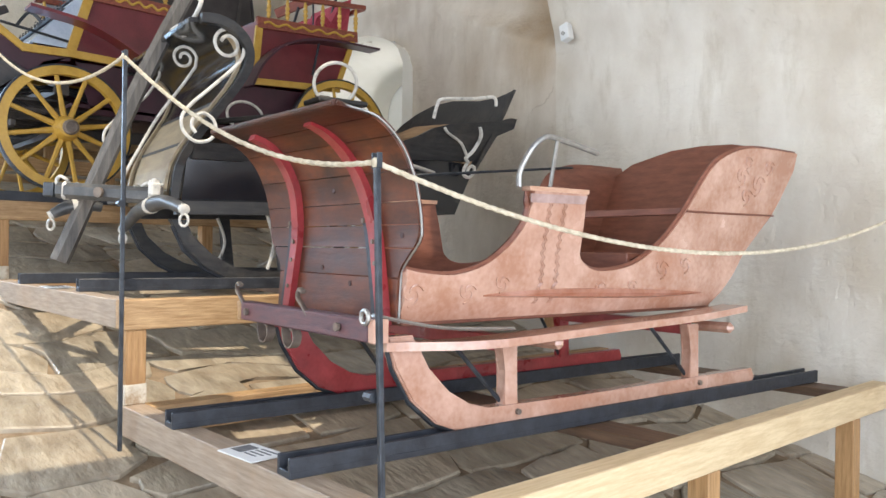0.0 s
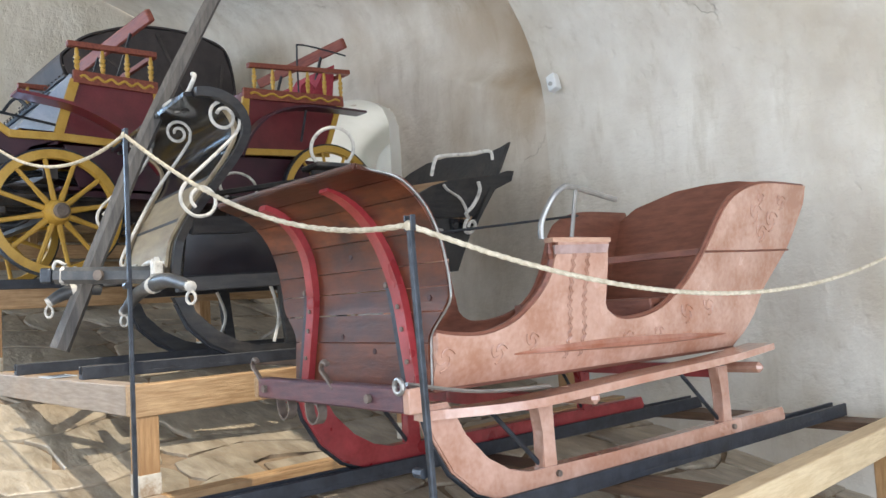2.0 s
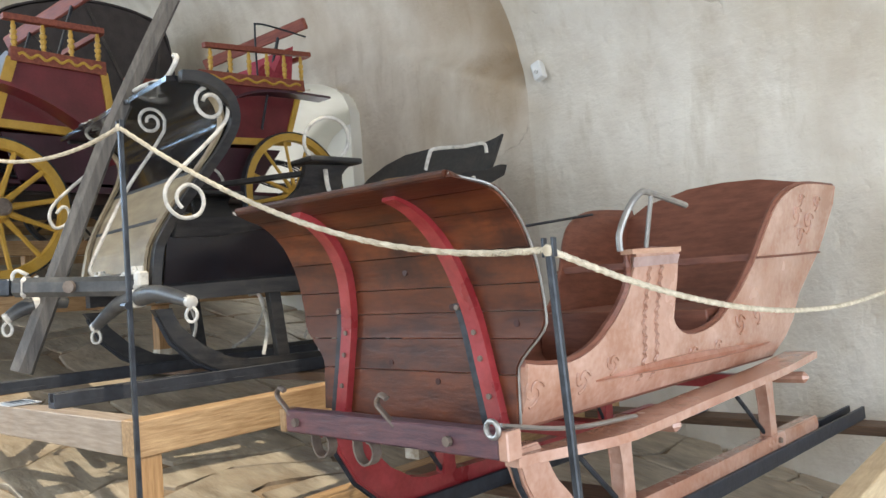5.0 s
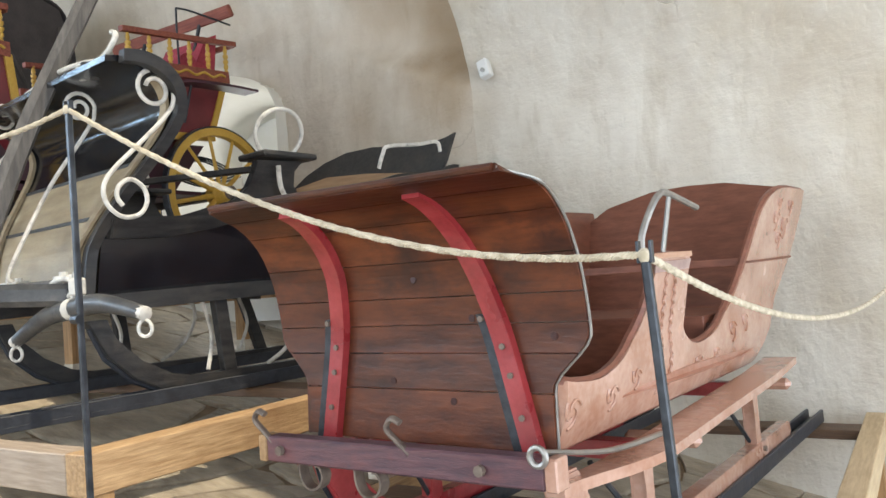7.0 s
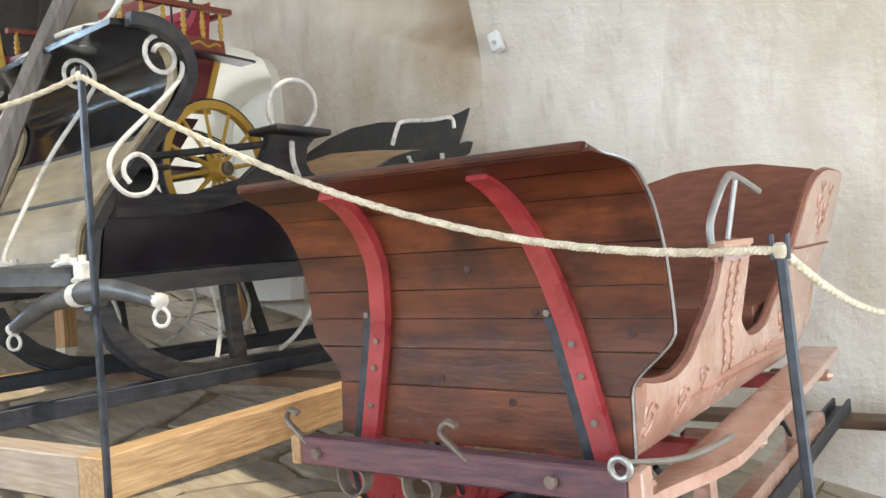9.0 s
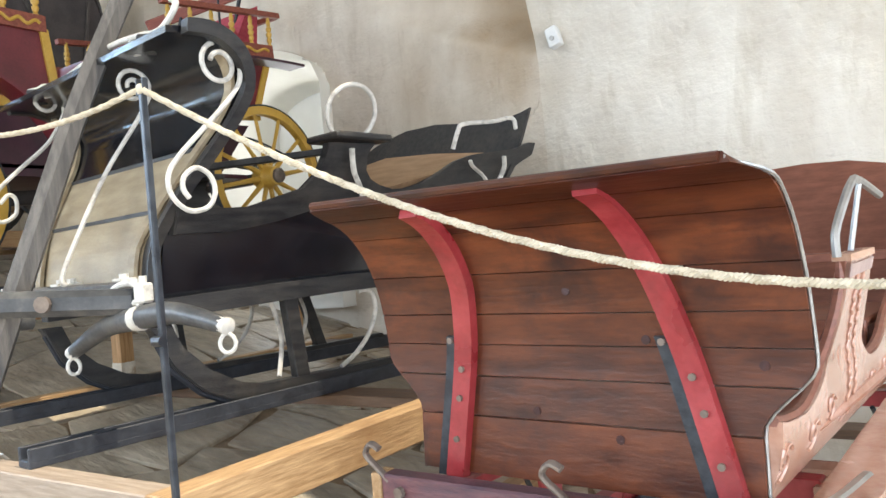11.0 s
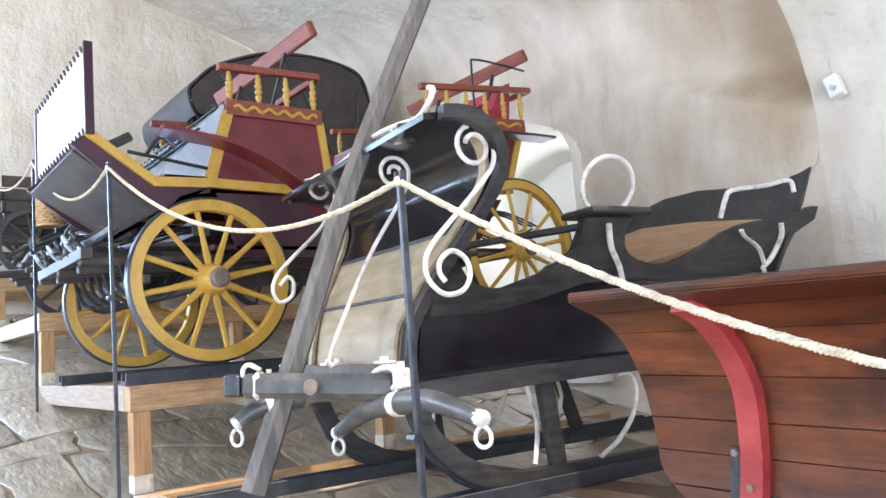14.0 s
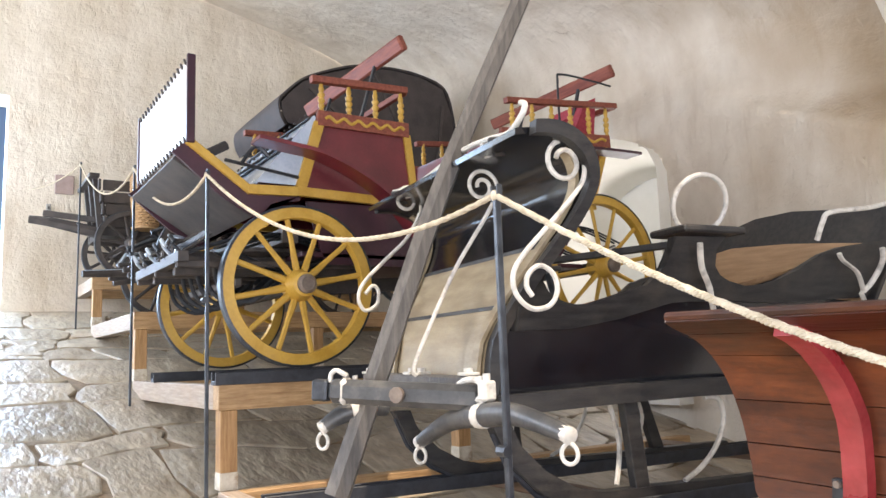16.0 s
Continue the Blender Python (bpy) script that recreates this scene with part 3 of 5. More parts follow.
            part("bolt", tube([(RC + at(p.y) + o, p.x - 0.036, p.y), (RC + at(p.y) + o, p.x - 0.046, p.y)], 0.0085, 8), STUB, b)
    for k, u in ((7, -0.1), (15, 0.2), (22, 0.02), (12, 0.45), (5, 0.12)):
        p = line[k]
        part("knot", tube([(RC + u, p.x - 0.0105, p.y), (RC + u, p.x - 0.0135, p.y)], 0.011, 8), SOOT_KNOT, t)
    # front bar with hooks and rings
    bar_z = 1.385
    bar = part("front_bar", beam((RC - 0.49, -0.085, bar_z), (RC + 0.475, -0.055, bar_z), 0.06, 0.078, 0.006), MAUVE, t)
    part("bar_end", beam((RC - 0.525, -0.086, bar_z), (RC - 0.49, -0.085, bar_z), 0.062, 0.08, 0.004), PINE, bar, "bare split bar end")
    part("bar_end", beam((RC + 0.475, -0.055, bar_z), (RC + 0.51, -0.054, bar_z), 0.062, 0.08, 0.004), PINK, bar)
    for u in (-0.42, 0.30):
        y = -0.085 + (u + 0.5) * 0.03 - 0.032
        part("bolt", tube([(RC + u, y, bar_z), (RC + u, y - 0.014, bar_z)], 0.015, 8), STUB, bar)
    for u, up in ((-0.515, 1), (0.02, 1)):
        y = -0.085 + (u + 0.5) * 0.03
        part("hook", tube(smooth_line([(RC + u + 0.05, y - 0.02, bar_z + 0.02), (RC + u + 0.01, y - 0.02, bar_z + 0.05), (RC + u - 0.025, y - 0.025, bar_z + 0.085), (RC + u, y - 0.03, bar_z + 0.115), (RC + u + 0.03, y - 0.03, bar_z + 0.105)], 4), 0.011, 8, flat=0.7), STUB, bar, smooth=True)
    ring = [(RC + 0.465 + 0.022 * math.cos(q), -0.09, bar_z + 0.045 + 0.022 * math.sin(q)) for q in np.linspace(0, 2 * math.pi, 18, endpoint=False)]
    part("ring", tube(ring, 0.008, 8, closed=True), GREY_IRON, bar, "grey iron ring", True)
    for u in (-0.32, -0.09):
        strap = smooth_line([(-0.05, -0.03, 0), (-0.048, -0.075, 0), (-0.03, -0.105, 0), (0.0, -0.115, 0), (0.032, -0.10, 0), (0.046, -0.07, 0), (0.034, -0.045, 0), (0.016, -0.042, 0)], 4)
        part("iron_loop", ribbon([(p.x, p.y) for p in strap], (-0.018, 0.018), 0.007, lambda a, z, d, u=u: Vector((RC + u + a, -0.075 + d, bar_z + z))), STUB, bar, "hanging curled iron strap", True)
    part("iron_stay", tube(smooth_line([(RC + 0.465, -0.06, 1.435), (RC + 0.51, 0.2, 1.385), (RC + 0.535, 0.5, 1.37)], 5), 0.014, 6, flat=0.5), GREY_IRON, t, smooth=True)
    # runners, boards, knees
    run = [(0.0, 1.36), (0.014, 1.32), (0.034, 1.25), (0.107, 1.13), (0.208, 1.045), (0.312, 1.005), (0.45, 0.995), (0.9, 0.995), (2.205, 1.0), (2.222, 1.03), (2.205, 1.075), (0.9, 1.07), (0.45, 1.075), (0.36, 1.09), (0.256, 1.15), (0.166, 1.24), (0.115, 1.33), (0.105, 1.36)]
    for s in (1, -1):
        # right side gets the glare-paled red, left side the plain red
        paint = PINK if s > 0 else CHERRY
        r = part("runner", prism(run, 0.055, lambda v, z, d: Vector((0.075 + s * (0.45 - d), v, z)), 0.006), paint, t, "" if s > 0 else "bright red runner")
        part("iron_shoe", tube([Vector((0.075 + s * 0.424, a, b - 0.003)) for a, b in run[1:9]], 0.011, 6), IRON, r)
        shelf = smooth_line([(-0.02, 1.33, 0), (0.35, 1.322, 0), (1.0, 1.345, 0), (1.6, 1.365, 0), (1.97, 1.392, 0)], 6)
        edge = lambda v: 0.475 + 0.085 * ease(v / 0.5)
        part("running_board", ribbon([(p.x, p.y) for p in shelf], (0, 1), 0.03, lambda v, z, d: Vector((0.075 + s * (0.425 + d * (edge(v) - 0.425)), v, z))), paint, t)
        for v in (0.72, 1.86):
            part("cross_bearer", beam((0.075 + s * 0.30, v, 1.30), (0.075 + s * 0.555, v, 1.305), 0.045, 0.05, 0.018), paint, t)
        for v in (0.56, 1.72):
            knee = [(v - 0.05, 1.32), (v + 0.04, 1.32), (v + 0.03, 1.2), (v + 0.045, 1.06), (v - 0.03, 1.06), (v - 0.02, 1.2)]
            part("knee_post", prism(knee, 0.05, lambda a, b, d: Vector((0.075 + s * (0.44 - d), a, b)), 0.005), paint, t)
            part("iron_strut", tube([(0.075 + s * 0.36, v - 0.22, 1.31), (0.075 + s * 0.41, v - 0.02, 1.08)], 0.009, 6), IRON, t)
            part("bolt", tube([(0.075 + s * 0.45, v + 0.03, 1.045), (0.075 + s * 0.462, v + 0.03, 1.045)], 0.012, 8), STUB, r)
    for v in (0.56, 1.72):
        part("cross_beam", beam((-0.33, v, 1.30), (0.48, v, 1.30), 0.06, 0.06), CHERRY, t)
    # seat, back, irons
    part("seat", box(RC - 0.42, RC + 0.42, 1.28, 1.86, 1.62, 1.65), INNER, t)
    part("seat_front", box(RC - 0.42, RC + 0.42, 1.27, 1.295, 1.41, 1.65), INNER, t)
    back = [(-0.42, 1.42), (0.42, 1.42), (0.565, 2.13), (0.45, 2.20), (0.2, 2.255), (0.0, 2.265), (-0.2, 2.255), (-0.45, 2.19), (-0.565, 2.10)]
    part("backrest", prism(back, 0.03, lambda u, z, d: Vector((RC + u, 1.9 + (z - 1.42) * 0.66 - d, z))), INNER, t)
    part("seat_rail", beam((RC - 0.5, 1.60, 1.845), (RC + 0.5, 1.60, 1.845), 0.05, 0.035), INNER, t, "brown rail across the seat")
    part("foot_rail", beam((RC - 0.49, 0.10, 1.80), (RC - 0.49, 0.62, 1.80), 0.04, 0.05), INNER, t)
    for s in (1, -1):
        x = RC + s * (half(1.88) - 0.02)
        part("arm_iron", tube(smooth_line([(x, 0.55, 1.89), (x, 0.555, 1.95), (x + s * 0.02, 0.59, 2.03), (x + s * 0.03, 0.64, 2.075), (x + s * 0.035, 0.70, 2.083), (x + s * 0.045, 0.93, 2.043)], 6), 0.011, 8), GREY_IRON, t, "bent grey arm iron", True)
        part("arm_rod", tube([(x, 0.71, 1.89), (x + s * 0.035, 0.715, 2.08)], 0.008, 6), GREY_IRON, t)
    part("cross_rod", tube([(RC - 0.52, 0.25, 1.96), (RC - 0.50, 1.9, 2.14)], 0.008, 6), IRON, t)
    return t


red_sleigh()


# ---- black sleigh with white scrolls ----
BLACK = material("worn_black_paint", (0.004, 0.005, 0.008), (0.010, 0.011, 0.015), 0.13, scale=9, bump=0.06, spot=(0.04, 0.036, 0.032), spot_amount=0.25, spot_scale=5, coat=0.6, gloss_var=0.05)
CHAR = material("weathered_black_wood", (0.013, 0.013, 0.015), (0.038, 0.036, 0.034), 0.45, scale=6, stretch=(6, 1, 6), bump=0.3, spot=(0.10, 0.084, 0.064), spot_amount=0.4, spot_scale=6)
BEIGE = material("dusty_beige_board", (0.28, 0.215, 0.13), (0.41, 0.33, 0.21), 0.5, scale=5, stretch=(1, 4, 4), bump=0.2, spot=(0.20, 0.17, 0.14), spot_amount=0.5, spot_scale=3)
GREYWOOD = material("grey_weathered_pole", (0.065, 0.06, 0.056), (0.14, 0.128, 0.115), 0.5, scale=6, stretch=(8, 8, 1), bump=0.35, spot=(0.09, 0.08, 0.072), spot_amount=0.5, spot_scale=5)
SEATWOOD = material("bare_seat_board", (0.34, 0.21, 0.11), (0.46, 0.30, 0.17), 0.6, scale=5, stretch=(1, 8, 8), bump=0.25)
BS = pose(-4.36, 1.9, 0, 0, 0, -7)
BC = -0.10


def flare(z):
    """Half width of the black sleigh at a height."""
    return 0.47 + max(0.0, z - 2.1) * 0.42


def black_sleigh():
    t = thing("black_sleigh", "black wooden sleigh with white iron scrolls and beige front boards", "sleigh", BS)
    side_flare = lambda z: 0.49 + max(0.0, z - 2.1) * 0.47
    right = lambda v, z: Vector((BC + side_flare(z) + 0.035, v, z))
    left = lambda v, z: Vector((BC - side_flare(z) - 0.035, v, z))
    # front: boards sweeping up and back, then curling forward
    curve = [(0.14, 1.90), (0.17, 2.10), (0.25, 2.27), (0.36, 2.44), (0.44, 2.57), (0.475, 2.68), (0.44, 2.77), (0.36, 2.83), (0.26, 2.855), (0.14, 2.845)]
    line = smooth_line([(a, b, 0) for a, b in curve], 5)
    for k, (a, b) in enumerate(((0, 9), (9, 16), (16, 22), (22, 45))):
        seg = [p.copy() for p in line[a:b + 1]]
        seg[0] = seg[0].lerp(seg[1], 0.12)
        bm = ribbon([(p.x, p.y) for p in seg], (-1, 1), 0.022, lambda v, z, d: Vector((BC + d * (flare(z) - 0.02), v, z)))
        part("front_board" if k < 3 else "curled_dashboard", bm, BEIGE if k < 2 else BLACK, t, "" if k < 2 else "glossy black curled top board", smooth=k == 3)
    for k in (9, 16):
        p = line[k]
        w = flare(p.y) - 0.07
        part("board_seam", beam((BC - w, p.x - 0.014, p.y), (BC + w, p.x - 0.014, p.y), 0.012, 0.016, 0.001), CHAR, t, "dark seam between the front boards")
    for s in (-1, 1):
        edge = [(p.x + 0.012, p.y + 0.004) for p in line[:44]]
        part("edge_rim", ribbon(edge, (-0.022, 0.022), 0.045, lambda v, z, d, s=s: Vector((BC + s * (flare(z) + 0.01) + d, v, z))), CHAR, t)
        part("edge_strip", ribbon([(p.x - 0.028, p.y) for p in line[2:34]], (-0.024, 0.024), 0.016, lambda v, z, d, s=s: Vector((BC + s * (flare(z) - 0.05) + d, v, z))), BEIGE, t)
    # white scrolls
    stem = [(0.45, 2.735), (0.436, 2.685), (0.378, 2.614), (0.275, 2.512), (0.165, 2.405), (0.118, 2.335), (0.126, 2.262), (0.186, 2.212), (0.262, 2.222), (0.298, 2.276), (0.284, 2.336), (0.23, 2.365), (0.18, 2.335), (0.17, 2.29), (0.192, 2.256)]
    q = lambda v, z: Vector((0.64, v, z))
    part("scroll", tube(spiral((0.36, 2.755), 0.091, 0.0, 1.45, q, 0.42)[::-1] + smooth_line([q(*p) for p in stem], 6), 0.0098, 8), WHITE_PAINT, t, "white painted iron scroll", True)
    far_stem = [(0.335, 2.80), (0.30, 2.73), (0.242, 2.643), (0.12, 2.53), (0.015, 2.424), (-0.012, 2.347), (0.021, 2.29), (0.084, 2.321), (0.092, 2.386), (0.064, 2.412), (0.025, 2.373)]
    q = lambda v, z: Vector((-0.62, v, z))
    part("scroll", tube(spiral((0.262, 2.855), 0.075, 0.1, 1.4, q, 0.3)[::-1] + smooth_line([q(*p) for p in far_stem], 5), 0.0095, 8), WHITE_PAINT, t, "white painted iron scroll", True)
    q = lambda v, z: Vector((0.175, v, z))
    part("scroll", tube(spiral((0.262, 2.755), 0.075, 0.2, 1.5, q, 0.25)[::-1] + smooth_line([q(0.33, 2.715), q(0.258, 2.60), q(0.124, 2.403), q(0.0, 2.17), q(-0.07, 2.02), q(-0.06, 1.985)], 5), 0.009, 8), WHITE_PAINT, t, "white painted middle scroll with a straight stem", True)
    # white rail over the curled board
    rail_pts = [Vector((BC + u, 0.20 + 0.0 * u, 2.895 + 0.02 * math.sin(6 * u))) for u in np.linspace(-0.55, 0.62, 9)] + [Vector((BC + 0.70, 0.21, 2.93)), Vector((BC + 0.71, 0.22, 2.97)), Vector((BC + 0.68, 0.22, 2.985))]
    part("white_rail", tube(smooth_line(rail_pts, 4), 0.012, 8), WHITE_PAINT, t, smooth=True)
    for u in (-0.4, 0.0, 0.42):
        part("rail_bracket", beam((BC + u, 0.22, 2.84), (BC + u, 0.2, 2.90), 0.02, 0.03), WHITE_PAINT, t)
    for u in (-0.55, 0.45):
        part("end_clip", beam((BC + u, 0.26, 2.85), (BC + u + 0.12, 0.16, 2.87), 0.05, 0.025, 0.008), CHAR, t)
    # runners
    run = [(0.13, 1.80), (0.15, 1.77), (0.21, 1.64), (0.33, 1.53), (0.48, 1.455), (0.62, 1.435), (1.35, 1.435), (2.25, 1.44), (2.28, 1.47), (2.25, 1.50), (1.36, 1.50), (0.62, 1.51), (0.50, 1.53), (0.36, 1.605), (0.25, 1.71), (0.22, 1.80)]
    for s in (1, -1):
        part("runner", prism(run, 0.06, lambda v, z, d, s=s: Vector((BC + s * (0.51 - d), v, z)), 0.006), CHAR, t)
        part("runner_shoe", tube([Vector((BC + s * 0.48, a, b - 0.006)) for a, b in run[1:9]], 0.012, 6), RAIL, t)
        sill = smooth_line([(0.16, 1.865, 0), (0.9, 1.885, 0), (1.35, 1.885, 0), (1.75, 1.86, 0)], 5)
        part("sill_beam", ribbon([(p.x, p.y) for p in sill], (BC + s * 0.455, BC + s * 0.525), 0.075, lambda v, z, d: Vector((d, v, z))), CHAR, t)
        part("front_stile", beam((BC + s * 0.5, 0.17, 1.80), (BC + s * 0.5, 0.17, 2.18), 0.04, 0.06), GREYWOOD, t)
        for v0, v1 in ((0.78, 0.82), (1.62, 1.75)):
            part("knee_post", beam((BC + s * 0.485, v0, 1.86), (BC + s * 0.485, v1, 1.48), 0.045, 0.07), CHAR, t)
            part("white_brace", tube(smooth_line([(BC + s * 0.44, v0 - 0.06, 1.85), (BC + s * 0.43, v0 - 0.01, 1.68), (BC + s * 0.46, v0 - 0.06, 1.52)], 5), 0.011, 6), WHITE_PAINT, t, smooth=True)
        loop = [(1.18, 1.84), (1.22, 1.845), (1.27, 1.82), (1.28, 1.74), (1.23, 1.64), (1.14, 1.56), (1.04, 1.51)]
        part("iron_loop", tube(smooth_line([(BC + s * 0.5, a, b) for a, b in loop], 5), 0.011, 8), WHITE_PAINT, t, "white painted iron stay", True)
        # side: dark lower panel, waist rail, arm bracket, seat side
        low = [(0.2, 1.90), (2.1, 1.90), (2.22, 2.25), (1.5, 2.28), (1.0, 2.26), (0.7, 2.18), (0.22, 2.17)]
        part("side_panel", prism(low, 0.02, lambda v, z, d, s=s: Vector((BC + s * (side_flare(z) - 0.02 - d), v, z))), BLACK, t)
        up = [(0.24, 2.23), (0.56, 2.235), (0.82, 2.31), (0.89, 2.38), (0.905, 2.44), (0.90, 2.50), (1.18, 2.51), (1.135, 2.46), (1.15, 2.39), (1.19, 2.352), (1.25, 2.328), (1.35, 2.313), (1.44, 2.313), (1.55, 2.338), (1.66, 2.388), (1.78, 2.455), (1.90, 2.49), (2.04, 2.509), (2.25, 2.53), (2.38, 2.575), (2.44, 2.575), (2.44, 2.51), (2.30, 2.45), (2.24, 2.27), (1.60, 2.24), (1.27, 2.25), (0.98, 2.25), (0.72, 2.18), (0.5, 2.145), (0.24, 2.14)]
        part("side_rail", prism(up, 0.045, lambda v, z, d, s=s: Vector((BC + s * (side_flare(z) + 0.025 - d), v, z)), 0.005), CHAR, t)
        part("arm_slab", box(BC + s * 0.56, BC + s * 0.775, 0.89, 1.22, 2.51, 2.54, 0.008), CHAR, t)
        ring = [Vector((BC + s * (0.73 + 0.04 * math.sin(q)), 1.02 + 0.14 * math.cos(q), 2.632 + 0.115 * math.sin(q))) for q in np.linspace(-0.38 * math.pi, 1.38 * math.pi, 26)]
        part("arm_ring", tube(ring, 0.0105, 8), WHITE_PAINT, t, "white painted iron hand ring", True)
        f = right if s > 0 else left
        off = Vector((s * 0.045, 0, 0))
        part("white_strap", tube(smooth_line([f(0.99, 2.47) + off, f(1.03, 2.38) + off, f(1.10, 2.30) + off, f(1.16, 2.2) + off], 4), 0.0125, 8, flat=0.6), WHITE_PAINT, t, smooth=True)
        part("white_strap", tube(smooth_line([f(1.82, 2.45) + off, f(1.86, 2.42) + off, f(1.98, 2.37) + off, f(2.06, 2.29) + off], 4), 0.0115, 8, flat=0.6), WHITE_PAINT, t, smooth=True)
        part("white_strap", tube(smooth_line([f(2.10, 2.48) + off, f(2.13, 2.42) + off, f(2.10, 2.33) + off, f(2.05, 2.28) + off], 4) + spiral((2.12, 2.20), 0.06, 2.2, 1.2, lambda a, b: f(a, b) + off, 0.3), 0.013, 8, flat=0.7), WHITE_PAINT, t, smooth=True)
    # seat and back
        part("seat_lining", prism([(1.2, 2.23), (2.10, 2.23), (2.16, 2.42), (1.9, 2.45), (1.75, 2.41), (1.62, 2.345), (1.5, 2.30), (1.40, 2.29), (1.25, 2.30)], 0.012, lambda v, z, d, s=s: Vector((BC + s * (side_flare(z) - 0.025 - d), v, z))), SEATWOOD, t, "bare wood seat lining")
    part("floor_board", box(BC - 0.45, BC + 0.45, 0.2, 2.1, 1.90, 1.93), CHAR, t)
    part("seat", box(BC - 0.50, BC + 0.50, 1.35, 2.15, 2.18, 2.22), SEATWOOD, t, "bare brown seat board")
    back = [(-0.56, 2.2), (0.62, 2.2), (0.72, 2.60), (0.745, 2.775), (0.69, 2.75), (0.60, 2.735), (0.40, 2.738), (0.22, 2.77), (0.05, 2.795), (-0.2, 2.795), (-0.4, 2.75), (-0.56, 2.68), (-0.66, 2.60)]
    part("backrest", prism(back, 0.03, lambda u, z, d: Vector((BC + u, 2.12 + (z - 2.2) * 0.42 + 0.04 * u + d, z)), 0.004), CHAR, t)
    part("back_board", prism([(-0.54, 2.22), (0.58, 2.22), (0.66, 2.52), (0.44, 2.555), (0.1, 2.60), (-0.3, 2.63), (-0.6, 2.59)], 0.012, lambda u, z, d: Vector((BC + u, 2.105 + (z - 2.2) * 0.42 + 0.04 * u - d, z))), SEATWOOD, t, "bare wood inside of the seat back")
    part("back_rail", tube(smooth_line([(BC + 0.66, 1.78, 2.52), (BC + 0.70, 1.78, 2.60), (BC + 0.72, 1.81, 2.64), (BC + 0.735, 2.05, 2.67), (BC + 0.74, 2.22, 2.70), (BC + 0.745, 2.24, 2.64)], 5), 0.012, 8), WHITE_PAINT, t, "white painted iron back rail", True)
    part("foot_rail", beam((BC - 0.2, 0.5, 2.46), (BC + 0.55, 1.2, 2.515), 0.045, 0.03), CHAR, t)
    return t


black_sleigh()


# ---- drawbar assembly standing in front of the black sleigh ----
def draw_pole():
    t = thing("draw_pole", "long grey wooden draw pole leaning upright against the sleigh", "pole")
    pts = smooth_line([(-4.26, 1.505, 1.56), (-4.245, 1.73, 2.12), (-4.236, 1.98, 2.724), (-4.205, 2.26, 3.32), (-4.165, 2.592, 4.0), (-4.15, 2.72, 4.25)], 6)
    part("shaft", tube(pts, [0.052 - 0.012 * i / len(pts) for i in range(len(pts))], 6, flat=0.8), GREYWOOD, t)
    return t


draw_pole()


def whippletree(p0, p1, bow, ends=2, name="swingletree"):
    t = thing(name, "dark bowed wooden swingletree with white iron end hooks", "swingletree", group="swingletrees")
    a, b = Vector(p0), Vector(p1)
    mid = (a + b) / 2 + Vector((0, 0, bow))
    line = smooth_line([a, a.lerp(mid, 0.55) + Vector((0, 0, bow * 0.35)), mid, mid.lerp(b, 0.45) + Vector((0, 0, bow * 0.35)), b], 5)
    k = len(line)
    part("bar", tube(line, [0.024 + 0.016 * math.sin(math.pi * i / (k - 1)) for i in range(k)], 12), WORN_BAR, t, "worn black wooden bar", True)
    for p, q in ((a, line[1]), (b, line[-2]))[:ends]:
        d = (q - p).normalized()
        part("end_cap", tube([p - d * 0.012, p - d * 0.008, p + d * 0.03, p + d * 0.036], [0.020, 0.026, 0.025, 0.023], 10), WHITE_PAINT, t, smooth=True)
        loop = [p + Vector((0.023 * math.sin(x) * (0.55 + 0.45 * math.cos(x / 2 - math.pi / 2)), 0.012 * math.sin(x), -0.05 + 0.029 * math.cos(x))) for x in np.linspace(0.15, 2 * math.pi - 0.15, 14)]
        part("hook_loop", tube(smooth_line(loop, 2), 0.0065, 6), WHITE_PAINT, t, smooth=True)
    part("middle_band", tube([mid - (b - a).normalized() * 0.02, mid + (b - a).normalized() * 0.02], 0.043, 12), WHITE_PAINT, t, smooth=True)
    part("hanger", tube([mid + Vector((0, 0, 0.03)), mid + Vector((0.0, 0.0, 0.13))], 0.011, 6), WHITE_PAINT, t)
    return t


whippletree((-4.15, 1.80, 1.74), (-3.27, 1.765, 1.825), 0.075)
whippletree((-4.30, 1.47, 1.81), (-4.25, 1.72, 1.86), 0.03, 1)


